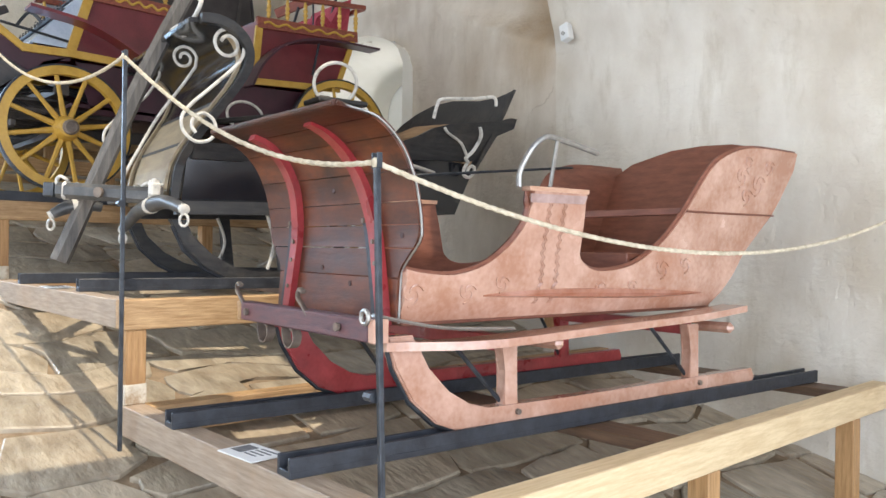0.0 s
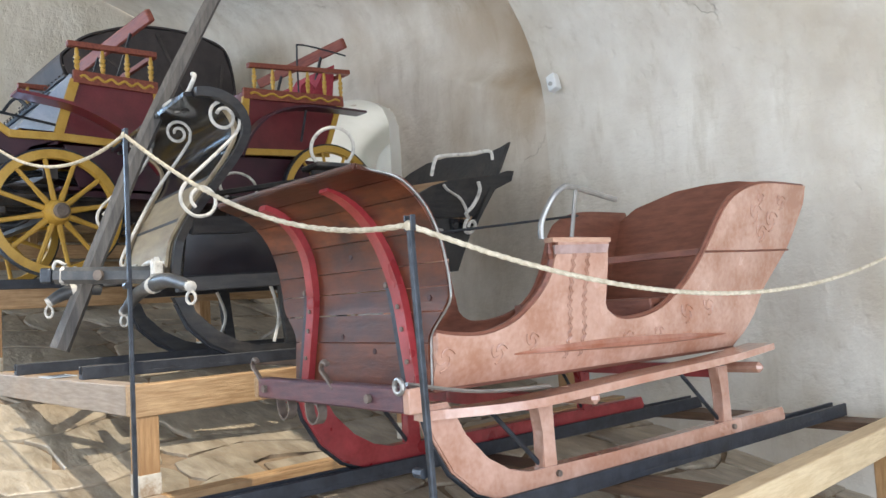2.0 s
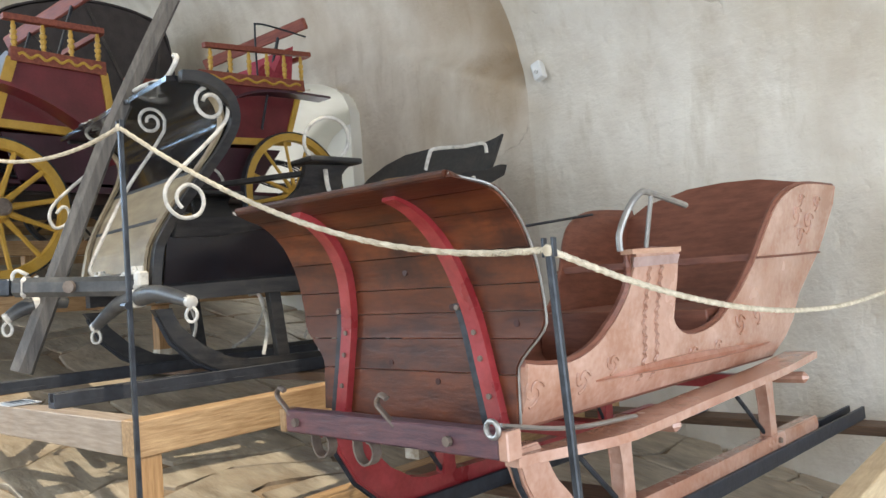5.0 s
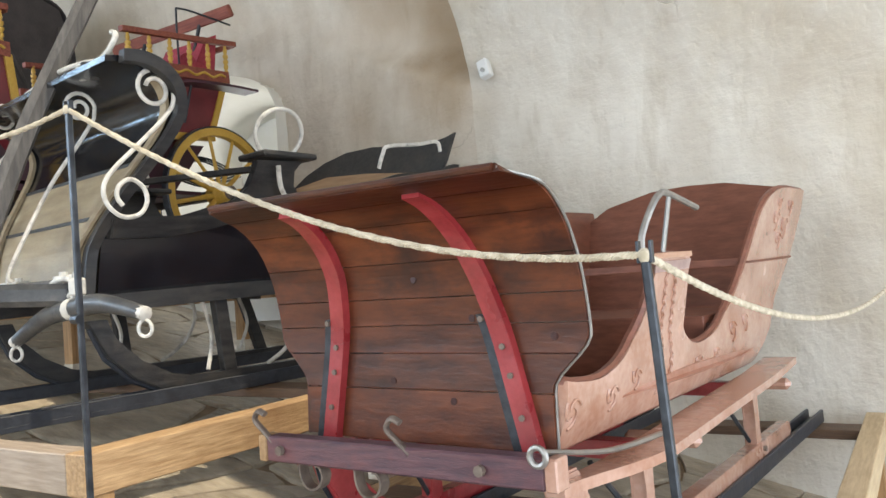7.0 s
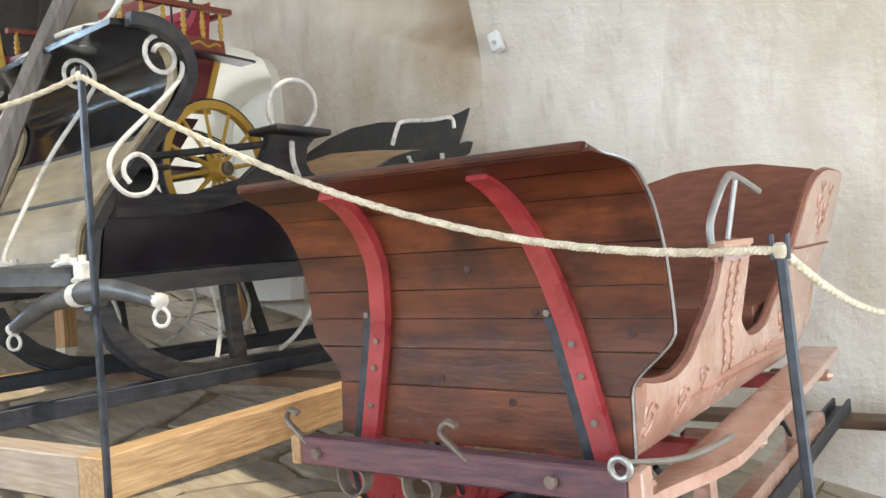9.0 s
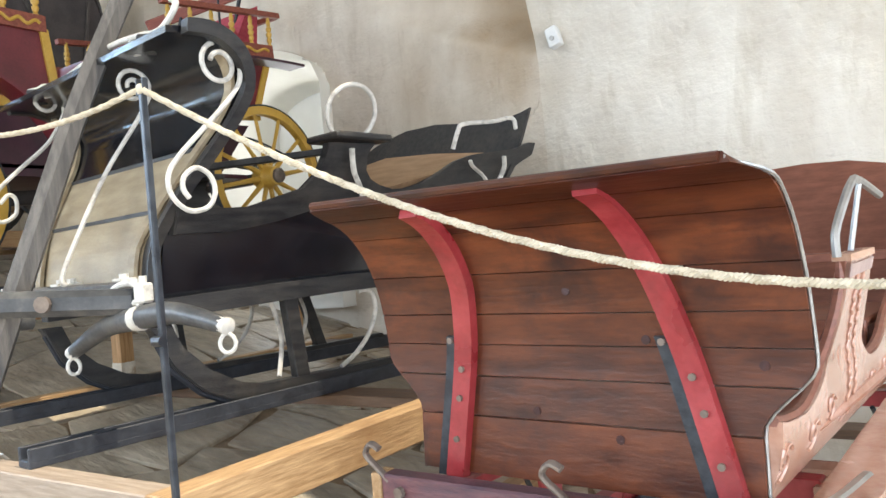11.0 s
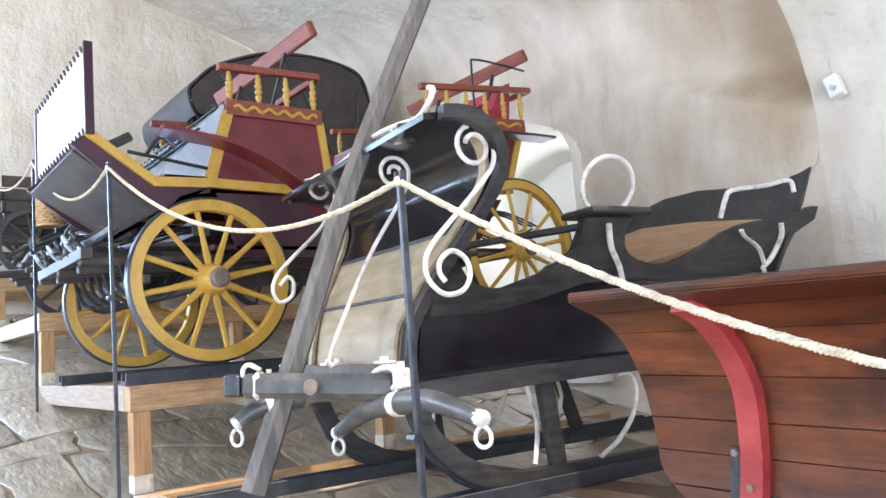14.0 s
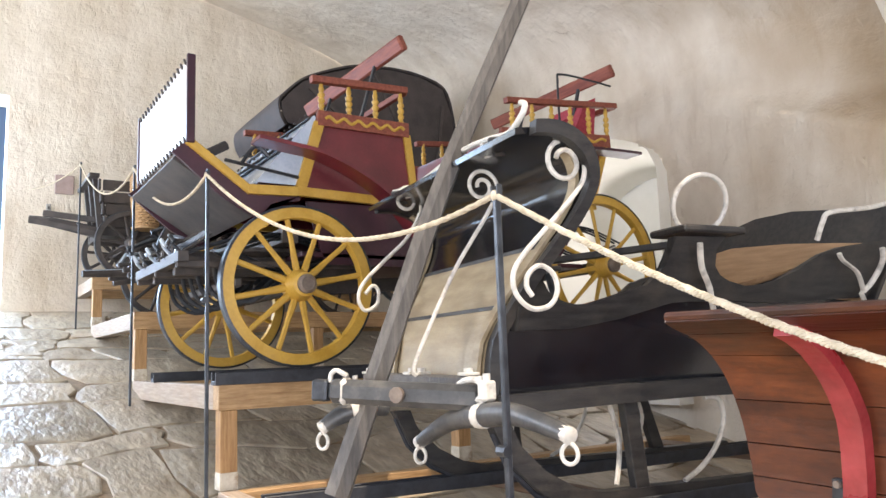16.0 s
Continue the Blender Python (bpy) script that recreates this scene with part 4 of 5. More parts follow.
def evener():
    t = thing("evener_bar", "thick blackened crossbar with white iron clamps", "crossbar")
    a, b = Vector((-4.252, 1.482, 1.945)), Vector((-3.745, 1.82, 1.91))
    part("bar", beam(a, b, 0.07, 0.088, 0.022), WORN_BAR, t)
    d = (b - a).normalized()
    part("clamp", beam(a + d * 0.05, a + d * 0.085, 0.080, 0.10, 0.018), WHITE_PAINT, t, "white iron clamp")
    part("end_block", beam(a - d * 0.07, a - d * 0.005, 0.05, 0.08, 0.008), IRON, t)
    part("hook", tube(smooth_line([a + d * 0.075 + Vector((0, 0, 0.055)), a + d * 0.03 + Vector((0, 0, 0.075)), a + d * 0.005 + Vector((0, 0, 0.06)), a + d * 0.0 + Vector((0, 0, 0.03))], 4), 0.009, 6), WHITE_PAINT, t, smooth=True)
    bolt = a + d * 0.30
    part("bolt_head", tube([bolt + Vector((0.018, -0.030, 0)), bolt + Vector((0.026, -0.044, 0))], 0.028, 10), STUB, t)
    # white shackle at the right end
    c = b + Vector((-0.02, -0.03, 0.03))
    loop = [c + Vector((0.10 * math.cos(q) * (1.0 if math.cos(q) < 0 else 0.6), 0, 0.035 * math.sin(q))) for q in np.linspace(0, 2 * math.pi, 20, endpoint=False)]
    part("shackle", tube(loop, 0.012, 8, closed=True), WHITE_PAINT, t, "white iron shackle", True)
    part("shackle_block", box(c.x + 0.05, c.x + 0.10, c.y - 0.025, c.y + 0.025, c.z - 0.035, c.z + 0.032, 0.008), WHITE_PAINT, t)
    part("shackle_bolt", tube([c + Vector((0.075, 0, 0.03)), c + Vector((0.075, 0, 0.055))], 0.013, 8), WHITE_PAINT, t)
    return t


evener()
t = thing("front_crossbar", "pale painted crossbar between the runner fronts", "crossbar", BS)
part("bar", beam((BC - 0.60, 0.06, 1.955), (BC + 0.52, 0.06, 1.945), 0.06, 0.07, 0.008), GREYWOOD, t)
for u in (-0.58, -0.05, 0.05, 0.48):
    part("bolt", tube([(BC + u, 0.06, 1.98), (BC + u, 0.06, 2.01)], 0.018, 8), WHITE_PAINT, t)
    part("washer", box(BC + u - 0.035, BC + u + 0.035, 0.03, 0.09, 1.982, 1.994, 0.003), WHITE_PAINT, t)

rail((-4.0, 1.52), (-3.63, 4.65), 1.41)
rail((-4.98, 1.48), (-4.62, 4.65), 1.41)

# ---- rope barrier ----
ROPE_X = material("rope_twist", (0.44, 0.375, 0.265), (0.64, 0.565, 0.43), 0.95, scale=30, bump=0.2)
POSTS = [(-1.43, 1.489, 1.88), (-3.105, 1.425, 2.448), (-5.35, 1.33, 2.985), (-7.35, 1.36, 3.47), (-10.2, 1.36, 4.16)]


def stanchion(x, y, z0, z1, lean):
    t = thing("rope_post", "thin dark iron rod post holding a rope", "post", group="rope barrier posts")
    part("rod", beam((x - lean, y, z0), (x, y, z1), 0.017, 0.017, up=(0, 1, 0)), IRON, t)
    part("fork", beam((x - 0.012, y, z1 - 0.012), (x - 0.012, y, z1 + 0.03), 0.006, 0.016, 0.001, up=(0, 1, 0)), IRON, t)
    part("fork", beam((x + 0.012, y, z1 - 0.012), (x + 0.012, y, z1 + 0.03), 0.006, 0.016, 0.001, up=(0, 1, 0)), IRON, t)
    part("eyelet", tube([(x - 0.016, y - 0.012, z1 - 0.62), (x + 0.016, y - 0.012, z1 - 0.62)], 0.014, 8), IRON, t)
    return t


for i, (x, y, z) in enumerate(POSTS):
    stanchion(x, y, floor_z(x) - 0.02, z, (-0.07, 0.0, -0.02, 0.0, 0.03)[i])


def twisted_rope(pts, r=0.0078, lay=0.027):
    """Three strands laid round a line."""
    t = thing("barrier_rope", "natural cotton rope hanging slack between iron posts", "rope", group="barrier ropes")
    dense = [Vector(pts[0])]
    for a, b in zip(pts, pts[1:]):
        a, b = Vector(a), Vector(b)
        k = max(1, int((b - a).length / 0.007))
        dense += [a.lerp(b, (i + 1) / k) for i in range(k)]
    along = 0.0
    strands = [[], [], []]
    for i, p in enumerate(dense):
        d = (dense[min(i + 1, len(dense) - 1)] - dense[max(i - 1, 0)]).normalized()
        s = d.cross(Vector((0, 0, 1))).normalized()
        u = s.cross(d)
        along += (p - dense[i - 1]).length if i else 0
        for j in range(3):
            q = 2 * math.pi * (along / lay + j / 3)
            strands[j].append(p + (math.cos(q) * s + math.sin(q) * u) * r * 0.55)
    for line in strands:
        part("strand", tube(line, r * 0.60, 6), ROPE_X, t, smooth=True)
    return t


def sag(a, b, drop, skew=0.5, n=14):
    a, b = Vector(a), Vector(b)
    out = []
    for i in range(n + 1):
        t = i / n
        out.append(a.lerp(b, t) - Vector((0, 0, drop * 4 * t * (1 - t) * (1 + 0.6 * (skew - 0.5) * (2 * t - 1)))))
    return smooth_line(out, 2)


tops = [Vector((x, y - 0.004, z + 0.004)) for x, y, z in POSTS]
twisted_rope(sag(tops[0], (-0.94, 5.02, 2.10), 0.33, 0.5))
twisted_rope(sag(tops[1], tops[0], 0.12, 0.9))
twisted_rope(sag(tops[2], tops[1], 0.20, 0.7))
twisted_rope(sag(tops[3], tops[2], 0.20, 0.7))
twisted_rope(sag(tops[4], tops[3], 0.24, 0.7))
twisted_rope(sag((-10.6, 0.95, 3.95), tops[4], 0.05))
for p in tops:
    t = thing("rope_knot", "rope wrapped over the top of an iron post", "rope knot", group="rope knots")
    part("wrap", lathe([(0.008, -0.014), (0.0115, -0.008), (0.012, 0.0), (0.011, 0.007), (0.005, 0.012)], Matrix.Translation(p), 10), ROPE_X, t, smooth=True)


# ---- red and yellow wagon ----
MAROON = material("maroon_paint", (0.105, 0.010, 0.016), (0.17, 0.020, 0.027), 0.4, scale=5, bump=0.12, spot=(0.09, 0.012, 0.015), spot_amount=0.4, coat=0.2)
DKMAROON = material("dark_maroon_paint", (0.032, 0.008, 0.016), (0.058, 0.014, 0.026), 0.45, scale=5, bump=0.12)
YELLOW = material("ochre_yellow_paint", (0.44, 0.255, 0.032), (0.60, 0.37, 0.058), 0.42, scale=9, bump=0.2, spot=(0.34, 0.20, 0.05), spot_amount=0.5, spot_scale=9)
REDWOOD = material("red_stained_board", (0.17, 0.04, 0.024), (0.28, 0.082, 0.046), 0.65, scale=6, stretch=(1, 10, 10), bump=0.2)
CUSHION = material("red_cushion_cloth", (0.30, 0.03, 0.05), (0.40, 0.06, 0.08), 0.8, scale=30, bump=0.2)
# pale blue puts the bright window's reflection into the sheet's own colour
SHEET = material("sheet_with_reflection", (0.42, 0.51, 0.64), (0.58, 0.66, 0.78), 0.25, metal=0.2, scale=6, bump=0.15)
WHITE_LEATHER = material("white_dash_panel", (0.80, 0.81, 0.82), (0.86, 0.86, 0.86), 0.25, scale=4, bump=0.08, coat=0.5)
LEATHER = material("black_brown_leather", (0.035, 0.029, 0.029), (0.066, 0.055, 0.053), 0.72, scale=7, bump=0.35, spot=(0.06, 0.045, 0.04), spot_amount=0.4)
SOOT = material("dark_cart_timber", (0.035, 0.03, 0.028), (0.075, 0.062, 0.055), 0.6, scale=8, bump=0.4, spot=(0.12, 0.10, 0.09), spot_amount=0.4)
# pale blue-grey that paints window glints onto the dark running gear
GLINT_METAL = material("pale_glint_metal", (0.40, 0.47, 0.56), (0.58, 0.65, 0.74), 0.3, metal=0.7, scale=12, bump=0.3)
WICKER = material("wicker", (0.34, 0.20, 0.09), (0.52, 0.33, 0.16), 0.7, scale=30, bump=0.4)
SX = -5.75   # the wagon's near side
FX = -6.97   # its far side


def wheel(c, r, mat, spokes, parent, out=1, w=0.055, rim=0.075, hub_r=0.075, hub_len=0.22):
    """A spoked wagon wheel in a plane of constant x; parts under parent."""
    x, y, z = c
    ob = new("wheel")
    ob.parent = parent
    turned = pose(x, y, z, 0, 90, 0)
    part("felloe", lathe([(r - rim, -w / 2), (r - rim * 0.96, -w / 2 - 0.004), (r - 0.012, -w / 2), (r - 0.012, w / 2), (r - rim * 0.96, w / 2 + 0.004), (r - rim, w / 2), (r - rim, -w / 2)], turned, 48), mat, ob, smooth=True)
    part("iron_tyre", lathe([(r - 0.013, -w / 2 - 0.004), (r, -w / 2), (r, w / 2), (r - 0.013, w / 2 + 0.004), (r - 0.013, -w / 2 - 0.004)], turned, 48), IRON, ob, smooth=True)
    part("hub", lathe([(hub_r * 0.6, -hub_len * 0.5), (hub_r * 0.95, -hub_len * 0.45), (hub_r * 1.1, -0.03), (hub_r * 1.25, 0.0), (hub_r * 1.1, 0.03), (hub_r * 0.9, hub_len * 0.42), (hub_r * 0.7, hub_len * 0.46)], turned, 20), mat, ob, smooth=True)
    part("hub_cap", lathe([(hub_r * 0.72, hub_len * 0.40 * out), (hub_r * 0.72, hub_len * 0.56 * out), (hub_r * 0.5, hub_len * 0.60 * out), (hub_r * 0.46, hub_len * 0.58 * out), (0.004, hub_len * 0.57 * out)], turned, 16), STUB, ob, smooth=True)
    first = None
    for i in range(spokes):
        q = 2 * math.pi * (i + 0.35) / spokes
        m = pose(x, y, z) @ Matrix.Rotation(q, 4, "X")
        if first is None:
            bm = tube([(0, 0, hub_r * 0.9), (0, 0, hub_r + 0.05), (0, 0, (r - rim) * 0.6), (0, 0, r - rim + 0.01)], [0.02, 0.022, 0.016, 0.017], 6, flat=0.75)
            first = part("spoke", bm, mat, ob)
            sp = first
        else:
            sp = new("spoke", first.data)
            sp.parent = ob
        sp.matrix_local = m
    return ob


def baluster(x, y, z0, z1, parent):
    h = z1 - z0
    prof = [(0.012, 0), (0.015, 0.06), (0.009, 0.12), (0.016, 0.2), (0.016, 0.26), (0.010, 0.3), (0.018, 0.38), (0.018, 0.44), (0.010, 0.48), (0.018, 0.56), (0.018, 0.62), (0.010, 0.66), (0.014, 0.78), (0.009, 0.9), (0.012, 1.0)]
    return part("baluster", lathe([(r * 1.25, a * h) for r, a in prof], pose(x, y, z0), 10), YELLOW, parent, "turned yellow baluster", True)


def box_seat(parent, lb, rb, lt, rt, rail_l, rail_r, count):
    """One box seat: sloping panelled sides, wavy frieze, turned railing. Corners are (y, z) on the side."""
    for x, s in ((SX, 1), (FX, -1)):
        body = [lb, rb, rt, lt]
        part("side_panel", prism(body, 0.025, lambda y, z, d, x=x, s=s: Vector((x - s * d, y, z))), MAROON, parent, "maroon painted panel")
        def frame_bar(a, b, w, name, mat, out=0.008):
            part(name, beam((x + s * out / 2, *a), (x + s * out / 2, *b), w, out + 0.02, 0.002, up=(1, 0, 0)), mat, parent)
        A, B, C, D = Vector(lb), Vector(rb), Vector(rt), Vector(lt)
        frame_bar(A.lerp(D, 0.02), D.lerp(A, 0.12), 0.065, "yellow_stile", YELLOW)
        frame_bar(B.lerp(C, 0.02), C.lerp(B, 0.12), 0.05, "yellow_stile", YELLOW)
        frame_bar(A + Vector((-0.02, -0.012)), B + Vector((0.03, -0.012)), 0.055, "yellow_sill", YELLOW, 0.012)
        frame_bar(D + Vector((-0.03, -0.03)), C + Vector((0.02, -0.03)), 0.095, "frieze", REDWOOD, 0.012)
        wave = []
        n = 44
        for i in range(n + 1):
            p = D.lerp(C, 0.03 + 0.94 * i / n)
            wave.append(Vector((x + s * 0.024, p.x, p.y - 0.032 + 0.014 * math.sin(i / n * 2 * math.pi * 5.5))))
        part("wavy_moulding", tube(wave, 0.011, 6), YELLOW, parent, "yellow wavy moulding", True)
        frame_bar(Vector(rail_l), Vector(rail_r), 0.04, "hand_rail", REDWOOD, 0.03)
        for i in range(count):
            f = 0.07 + 0.88 * i / (count - 1)
            p, q = D.lerp(C, f), Vector(rail_l).lerp(Vector(rail_r), f)
            baluster(x, q.x * 0.6 + p.x * 0.4, p.y + 0.01, q.y - 0.01, parent)
    part("front_face", prism([(SX, 0), (FX, 0), (FX, 1), (SX, 1)], 0.02, lambda x, f, d: Vector((x, lb[0] + (lt[0] - lb[0]) * f + d + 0.002, lb[1] + (lt[1] - lb[1]) * f))), MAROON, parent)
    part("rear_face", prism([(SX, 0), (FX, 0), (FX, 1), (SX, 1)], 0.02, lambda x, f, d: Vector((x, rb[0] + (rt[0] - rb[0]) * f - d, rb[1] + (rt[1] - rb[1]) * f))), MAROON, parent)
    part("seat_top", prism([(SX - 0.01, lt[0]), (FX + 0.01, lt[0]), (FX + 0.01, rt[0]), (SX - 0.01, rt[0])], 0.02, lambda x, y, d: Vector((x, y, lt[1] + (rt[1] - lt[1]) * (y - lt[0]) / (rt[0] - lt[0]) - d))), MAROON, parent)
    rl, rr = Vector(rail_l), Vector(rail_r)
    part("cross_rail", beam((SX, rr.x, rr.y), (FX, rr.x, rr.y), 0.035, 0.04), REDWOOD, parent)


def wagon():
    t = thing("wagon", "maroon wagon with ochre trim, yellow spoked wheels and railed box seats", "wagon")
    box_seat(t, (1.98, 3.05), (2.76, 3.03), (2.12, 3.53), (2.70, 3.53), (2.05, 3.735), (2.71, 3.765), 4)
    box_seat(t, (3.45, 3.08), (4.30, 3.14), (3.50, 3.61), (4.50, 3.68), (3.52, 3.83), (4.60, 3.945), 6)
    # front foot board, its side boards, pale front sheet
    foot = [(1.33, 3.265), (1.36, 3.275), (1.69, 3.015), (1.98, 3.015), (1.98, 2.985), (1.80, 2.95), (1.73, 2.86), (1.52, 2.97), (1.25, 3.20)]
    for x, s in ((SX, 1), (FX, -1)):
        part("foot_side", prism(foot, 0.025, lambda y, z, d, x=x, s=s: Vector((x - s * d, y, z))), DKMAROON, t)
        part("yellow_edge", beam((x + s * 0.010, 1.33, 3.268), (x + s * 0.010, 1.68, 3.016), 0.045, 0.03, 0.002, up=(1, 0, 0)), YELLOW, t)
        part("yellow_edge", beam((x + s * 0.012, 1.66, 3.024), (x + s * 0.012, 1.96, 3.034), 0.055, 0.03, 0.002, up=(1, 0, 0)), YELLOW, t)
    part("foot_board", beam((SX - 0.61, 1.32, 3.24), (SX - 0.61, 1.69, 2.98), 1.14, 0.022), DKMAROON, t)
    part("under_board", beam((SX - 0.61, 1.27, 3.18), (SX - 0.61, 1.72, 2.89), 1.12, 0.02), SOOT, t)
    part("front_sheet", beam((SX - 0.60, 1.72, 3.07), (SX - 0.60, 2.09, 3.52), 1.16, 0.016), SHEET, t, "sheet nailed to the seat front, window reflection coloured in pale blue")
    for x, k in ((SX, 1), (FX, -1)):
        part("sheet_side", prism([(1.715, 3.075), (1.975, 3.075), (2.085, 3.50), (2.07, 3.515)], 0.006, lambda y, z, d, x=x, k=k: Vector((x - k * d - k * 0.002, y, z))), SHEET, t, "sheet over the seat side, window reflection coloured in pale blue")
    for f in (0.45, 0.62, 0.93):
        y, z = 1.72 + 0.37 * f - 0.012, 3.07 + 0.45 * f + 0.012
        part("nailed_strip", beam((SX - 0.02, y, z), (FX + 0.04, y, z), 0.02, 0.008, 0.001), SOOT, t)
        for k in range(14):
            part("nail", tube([(SX - 0.06 - k * 0.085, y - 0.006, z + 0.02), (SX - 0.06 - k * 0.085, y - 0.014, z + 0.026)], 0.009, 6), SOOT, t)
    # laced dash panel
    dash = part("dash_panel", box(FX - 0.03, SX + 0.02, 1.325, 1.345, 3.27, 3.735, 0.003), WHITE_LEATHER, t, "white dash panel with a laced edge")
    part("dash_frame", box(SX + 0.02, SX + 0.045, 1.315, 1.36, 3.25, 3.75, 0.003), DKMAROON, t)
    part("dash_frame", box(FX - 0.055, FX - 0.03, 1.315, 1.36, 3.25, 3.75, 0.003), DKMAROON, t)
    for k in range(16):
        x = SX - 0.01 - k * 0.078
        for z in (3.262, 3.735):
            part("lace", tube([(x, 1.32, z - 0.03 if z > 3.5 else z), (x - 0.02, 1.316, z + 0.0 if z > 3.5 else z + 0.03)], 0.008, 5), SOOT, dash)
    # mudguards
    guard = smooth_line([(1.66, 3.275, 0), (1.85, 3.255, 0), (2.05, 3.225, 0), (2.29, 3.13, 0), (2.52, 2.98, 0), (2.68, 2.80, 0)], 5)
    for x in (SX + 0.15, FX - 0.15):
        part("front_mudguard", ribbon([(p.x, p.y) for p in guard], (x - 0.08, x + 0.08), 0.022, lambda y, z, d: Vector((d, y, z))), MAROON, t)
    guard = smooth_line([(3.32, 2.98, 0), (3.42, 3.18, 0), (3.62, 3.37, 0), (3.9, 3.47, 0), (4.25, 3.505, 0), (4.62, 3.515, 0)], 5)
    for x in (SX + 0.16, FX - 0.16):
        part("rear_mudguard", ribbon([(p.x, p.y) for p in guard], (x - 0.08, x + 0.08), 0.02, lambda y, z, d: Vector((d, y, z))), DKMAROON, t)
        part("guard_stay", beam((x, 4.0, 3.47), (x - (0.1 if x > -6.3 else -0.1), 4.0, 3.2), 0.018, 0.018), IRON, t)
    # lower body between the seats
    low = [(2.15, 2.62), (3.9, 2.62), (4.25, 3.06), (2.75, 3.0), (2.03, 2.99)]
    for x, s in ((SX - 0.03, 1), (FX + 0.03, -1)):
        part("lower_side", prism(low, 0.02, lambda y, z, d, x=x, s=s: Vector((x - s * d, y, z))), DKMAROON, t)
    part("floor_board", box(FX + 0.03, SX - 0.03, 2.0, 4.2, 2.66, 2.69), DKMAROON, t)
    # backrests, cushions, stays
    for y, z in ((2.63, 4.04), (4.48, 4.18)):
        part("backrest_board", beam((SX + 0.13, y, z), (FX - 0.2, y, z), 0.05, 0.10, 0.012, up=(0, -0.5, 1)), REDWOOD, t, "red-brown wooden backrest board")
        for x in (SX - 0.25, FX + 0.25):
            part("backrest_stay", beam((x, y - 0.12, z - 0.42), (x, y, z - 0.02), 0.03, 0.02), IRON, t)
    part("cushion_roll", tube(smooth_line([(SX - 0.12, 4.22, 3.74), (SX - 0.5, 4.22, 3.755), (FX + 0.12, 4.22, 3.74)], 5), 0.085, 14), CUSHION, t, "red cloth seat roll", True)
    part("back_cushion", prism([(4.30, 3.72), (4.52, 3.74), (4.56, 4.06), (4.44, 4.0)], 0.5, lambda y, z, d: Vector((SX - 0.15 - d, y, z)), 0.02), CUSHION, t, "red cloth back cushion")
    part("hand_loop", tube(smooth_line([(SX - 0.02, 4.05, 3.68), (SX - 0.02, 4.05, 4.06), (SX - 0.02, 4.09, 4.13), (SX - 0.02, 4.4, 4.13), (SX - 0.02, 4.6, 4.12)], 6), 0.009, 6), IRON, t, smooth=True)
    part("side_rod", tube([(SX + 0.12, 1.5, 3.15), (SX + 0.05, 1.95, 3.11)], 0.01, 6), IRON, t)
    part("lever", tube([(SX - 0.25, 1.45, 3.24), (SX - 0.25, 1.62, 3.34)], 0.028, 8), SOOT, t)
    part("lamp_bracket", tube(smooth_line([(SX + 0.02, 1.62, 3.16), (SX + 0.03, 1.7, 3.27), (SX + 0.03, 1.78, 3.22)], 4), 0.012, 6), IRON, t)
    # running gear
    for y, z, r in ((1.93, 2.475, 0.455), (4.28, 2.66, 0.535)):
        wheel((SX + 0.10, y, z), r, YELLOW, 12, t)
        wheel((FX - 0.12, y, z), r, YELLOW, 12, t, out=-1)
        part("axle", beam((SX + 0.12, y, z), (FX - 0.07, y, z), 0.07, 0.075), SOOT, t)
        for x in (SX - 0.12, FX + 0.12):
            for k in range(3):
                arch = smooth_line([(x, y - 0.42 + 0.07 * k, z + 0.20), (x, y, z + 0.09 + 0.016 * k), (x, y + 0.42 - 0.07 * k, z + 0.20)], 6)
                part("leaf_spring", tube(arch, 0.016, 4, flat=0.5), IRON, t)
                arch = smooth_line([(x, y - 0.42 + 0.07 * k, z + 0.22), (x, y, z + 0.33 - 0.016 * k), (x, y + 0.42 - 0.07 * k, z + 0.22)], 6)
                part("leaf_spring", tube(arch, 0.016, 4, flat=0.5), IRON, t)
    part("perch", beam(((SX + FX) / 2, 1.9, 2.50), ((SX + FX) / 2, 4.28, 2.66), 0.08, 0.09), SOOT, t)
    part("turntable", lathe([(0.28, -0.02), (0.32, 0.0), (0.32, 0.02), (0.28, 0.03)], pose((SX + FX) / 2, 1.95, 2.72), 28), SOOT, t)
    part("bolster", beam((SX - 0.08, 1.95, 2.79), (FX + 0.08, 1.95, 2.79), 0.1, 0.09), SOOT, t)
    for x in (SX - 0.35, FX + 0.35):
        part("futchel", beam((x, 1.35, 2.60), (x, 2.5, 2.62), 0.06, 0.07), SOOT, t)
        part("stay_rod", tube(smooth_line([(x, 1.3, 2.66), (x + 0.1, 1.7, 2.78), (x, 2.2, 2.85)], 5), 0.014, 6), IRON, t)
    part("splinter_bar", beam((SX - 0.05, 1.33, 2.64), (FX + 0.05, 1.33, 2.64), 0.06, 0.06), SOOT, t)
    for k in range(7):
        x = SX - 0.10 - 0.17 * k
        part("draught_bar", beam((x, 1.30, 2.60 + 0.05 * (k % 3)), (x - 0.06, 2.55, 2.60 + 0.04 * ((k + 1) % 4)), 0.035, 0.045, 0.008), SOOT, t)
        part("hanging_strap", tube(smooth_line([(x, 1.5, 2.62), (x - 0.03, 1.56, 2.46), (x + 0.02, 1.72, 2.40), (x, 1.95, 2.58)], 4), 0.013, 6, flat=0.5), IRON, t, smooth=True)
    for z in (2.50, 2.72):
        part("cross_tie", beam((SX - 0.02, 1.62, z), (FX + 0.02, 1.66, z + 0.02), 0.045, 0.05, 0.008), SOOT, t)
    for k in range(6):
        x = SX - 0.12 - 0.19 * k
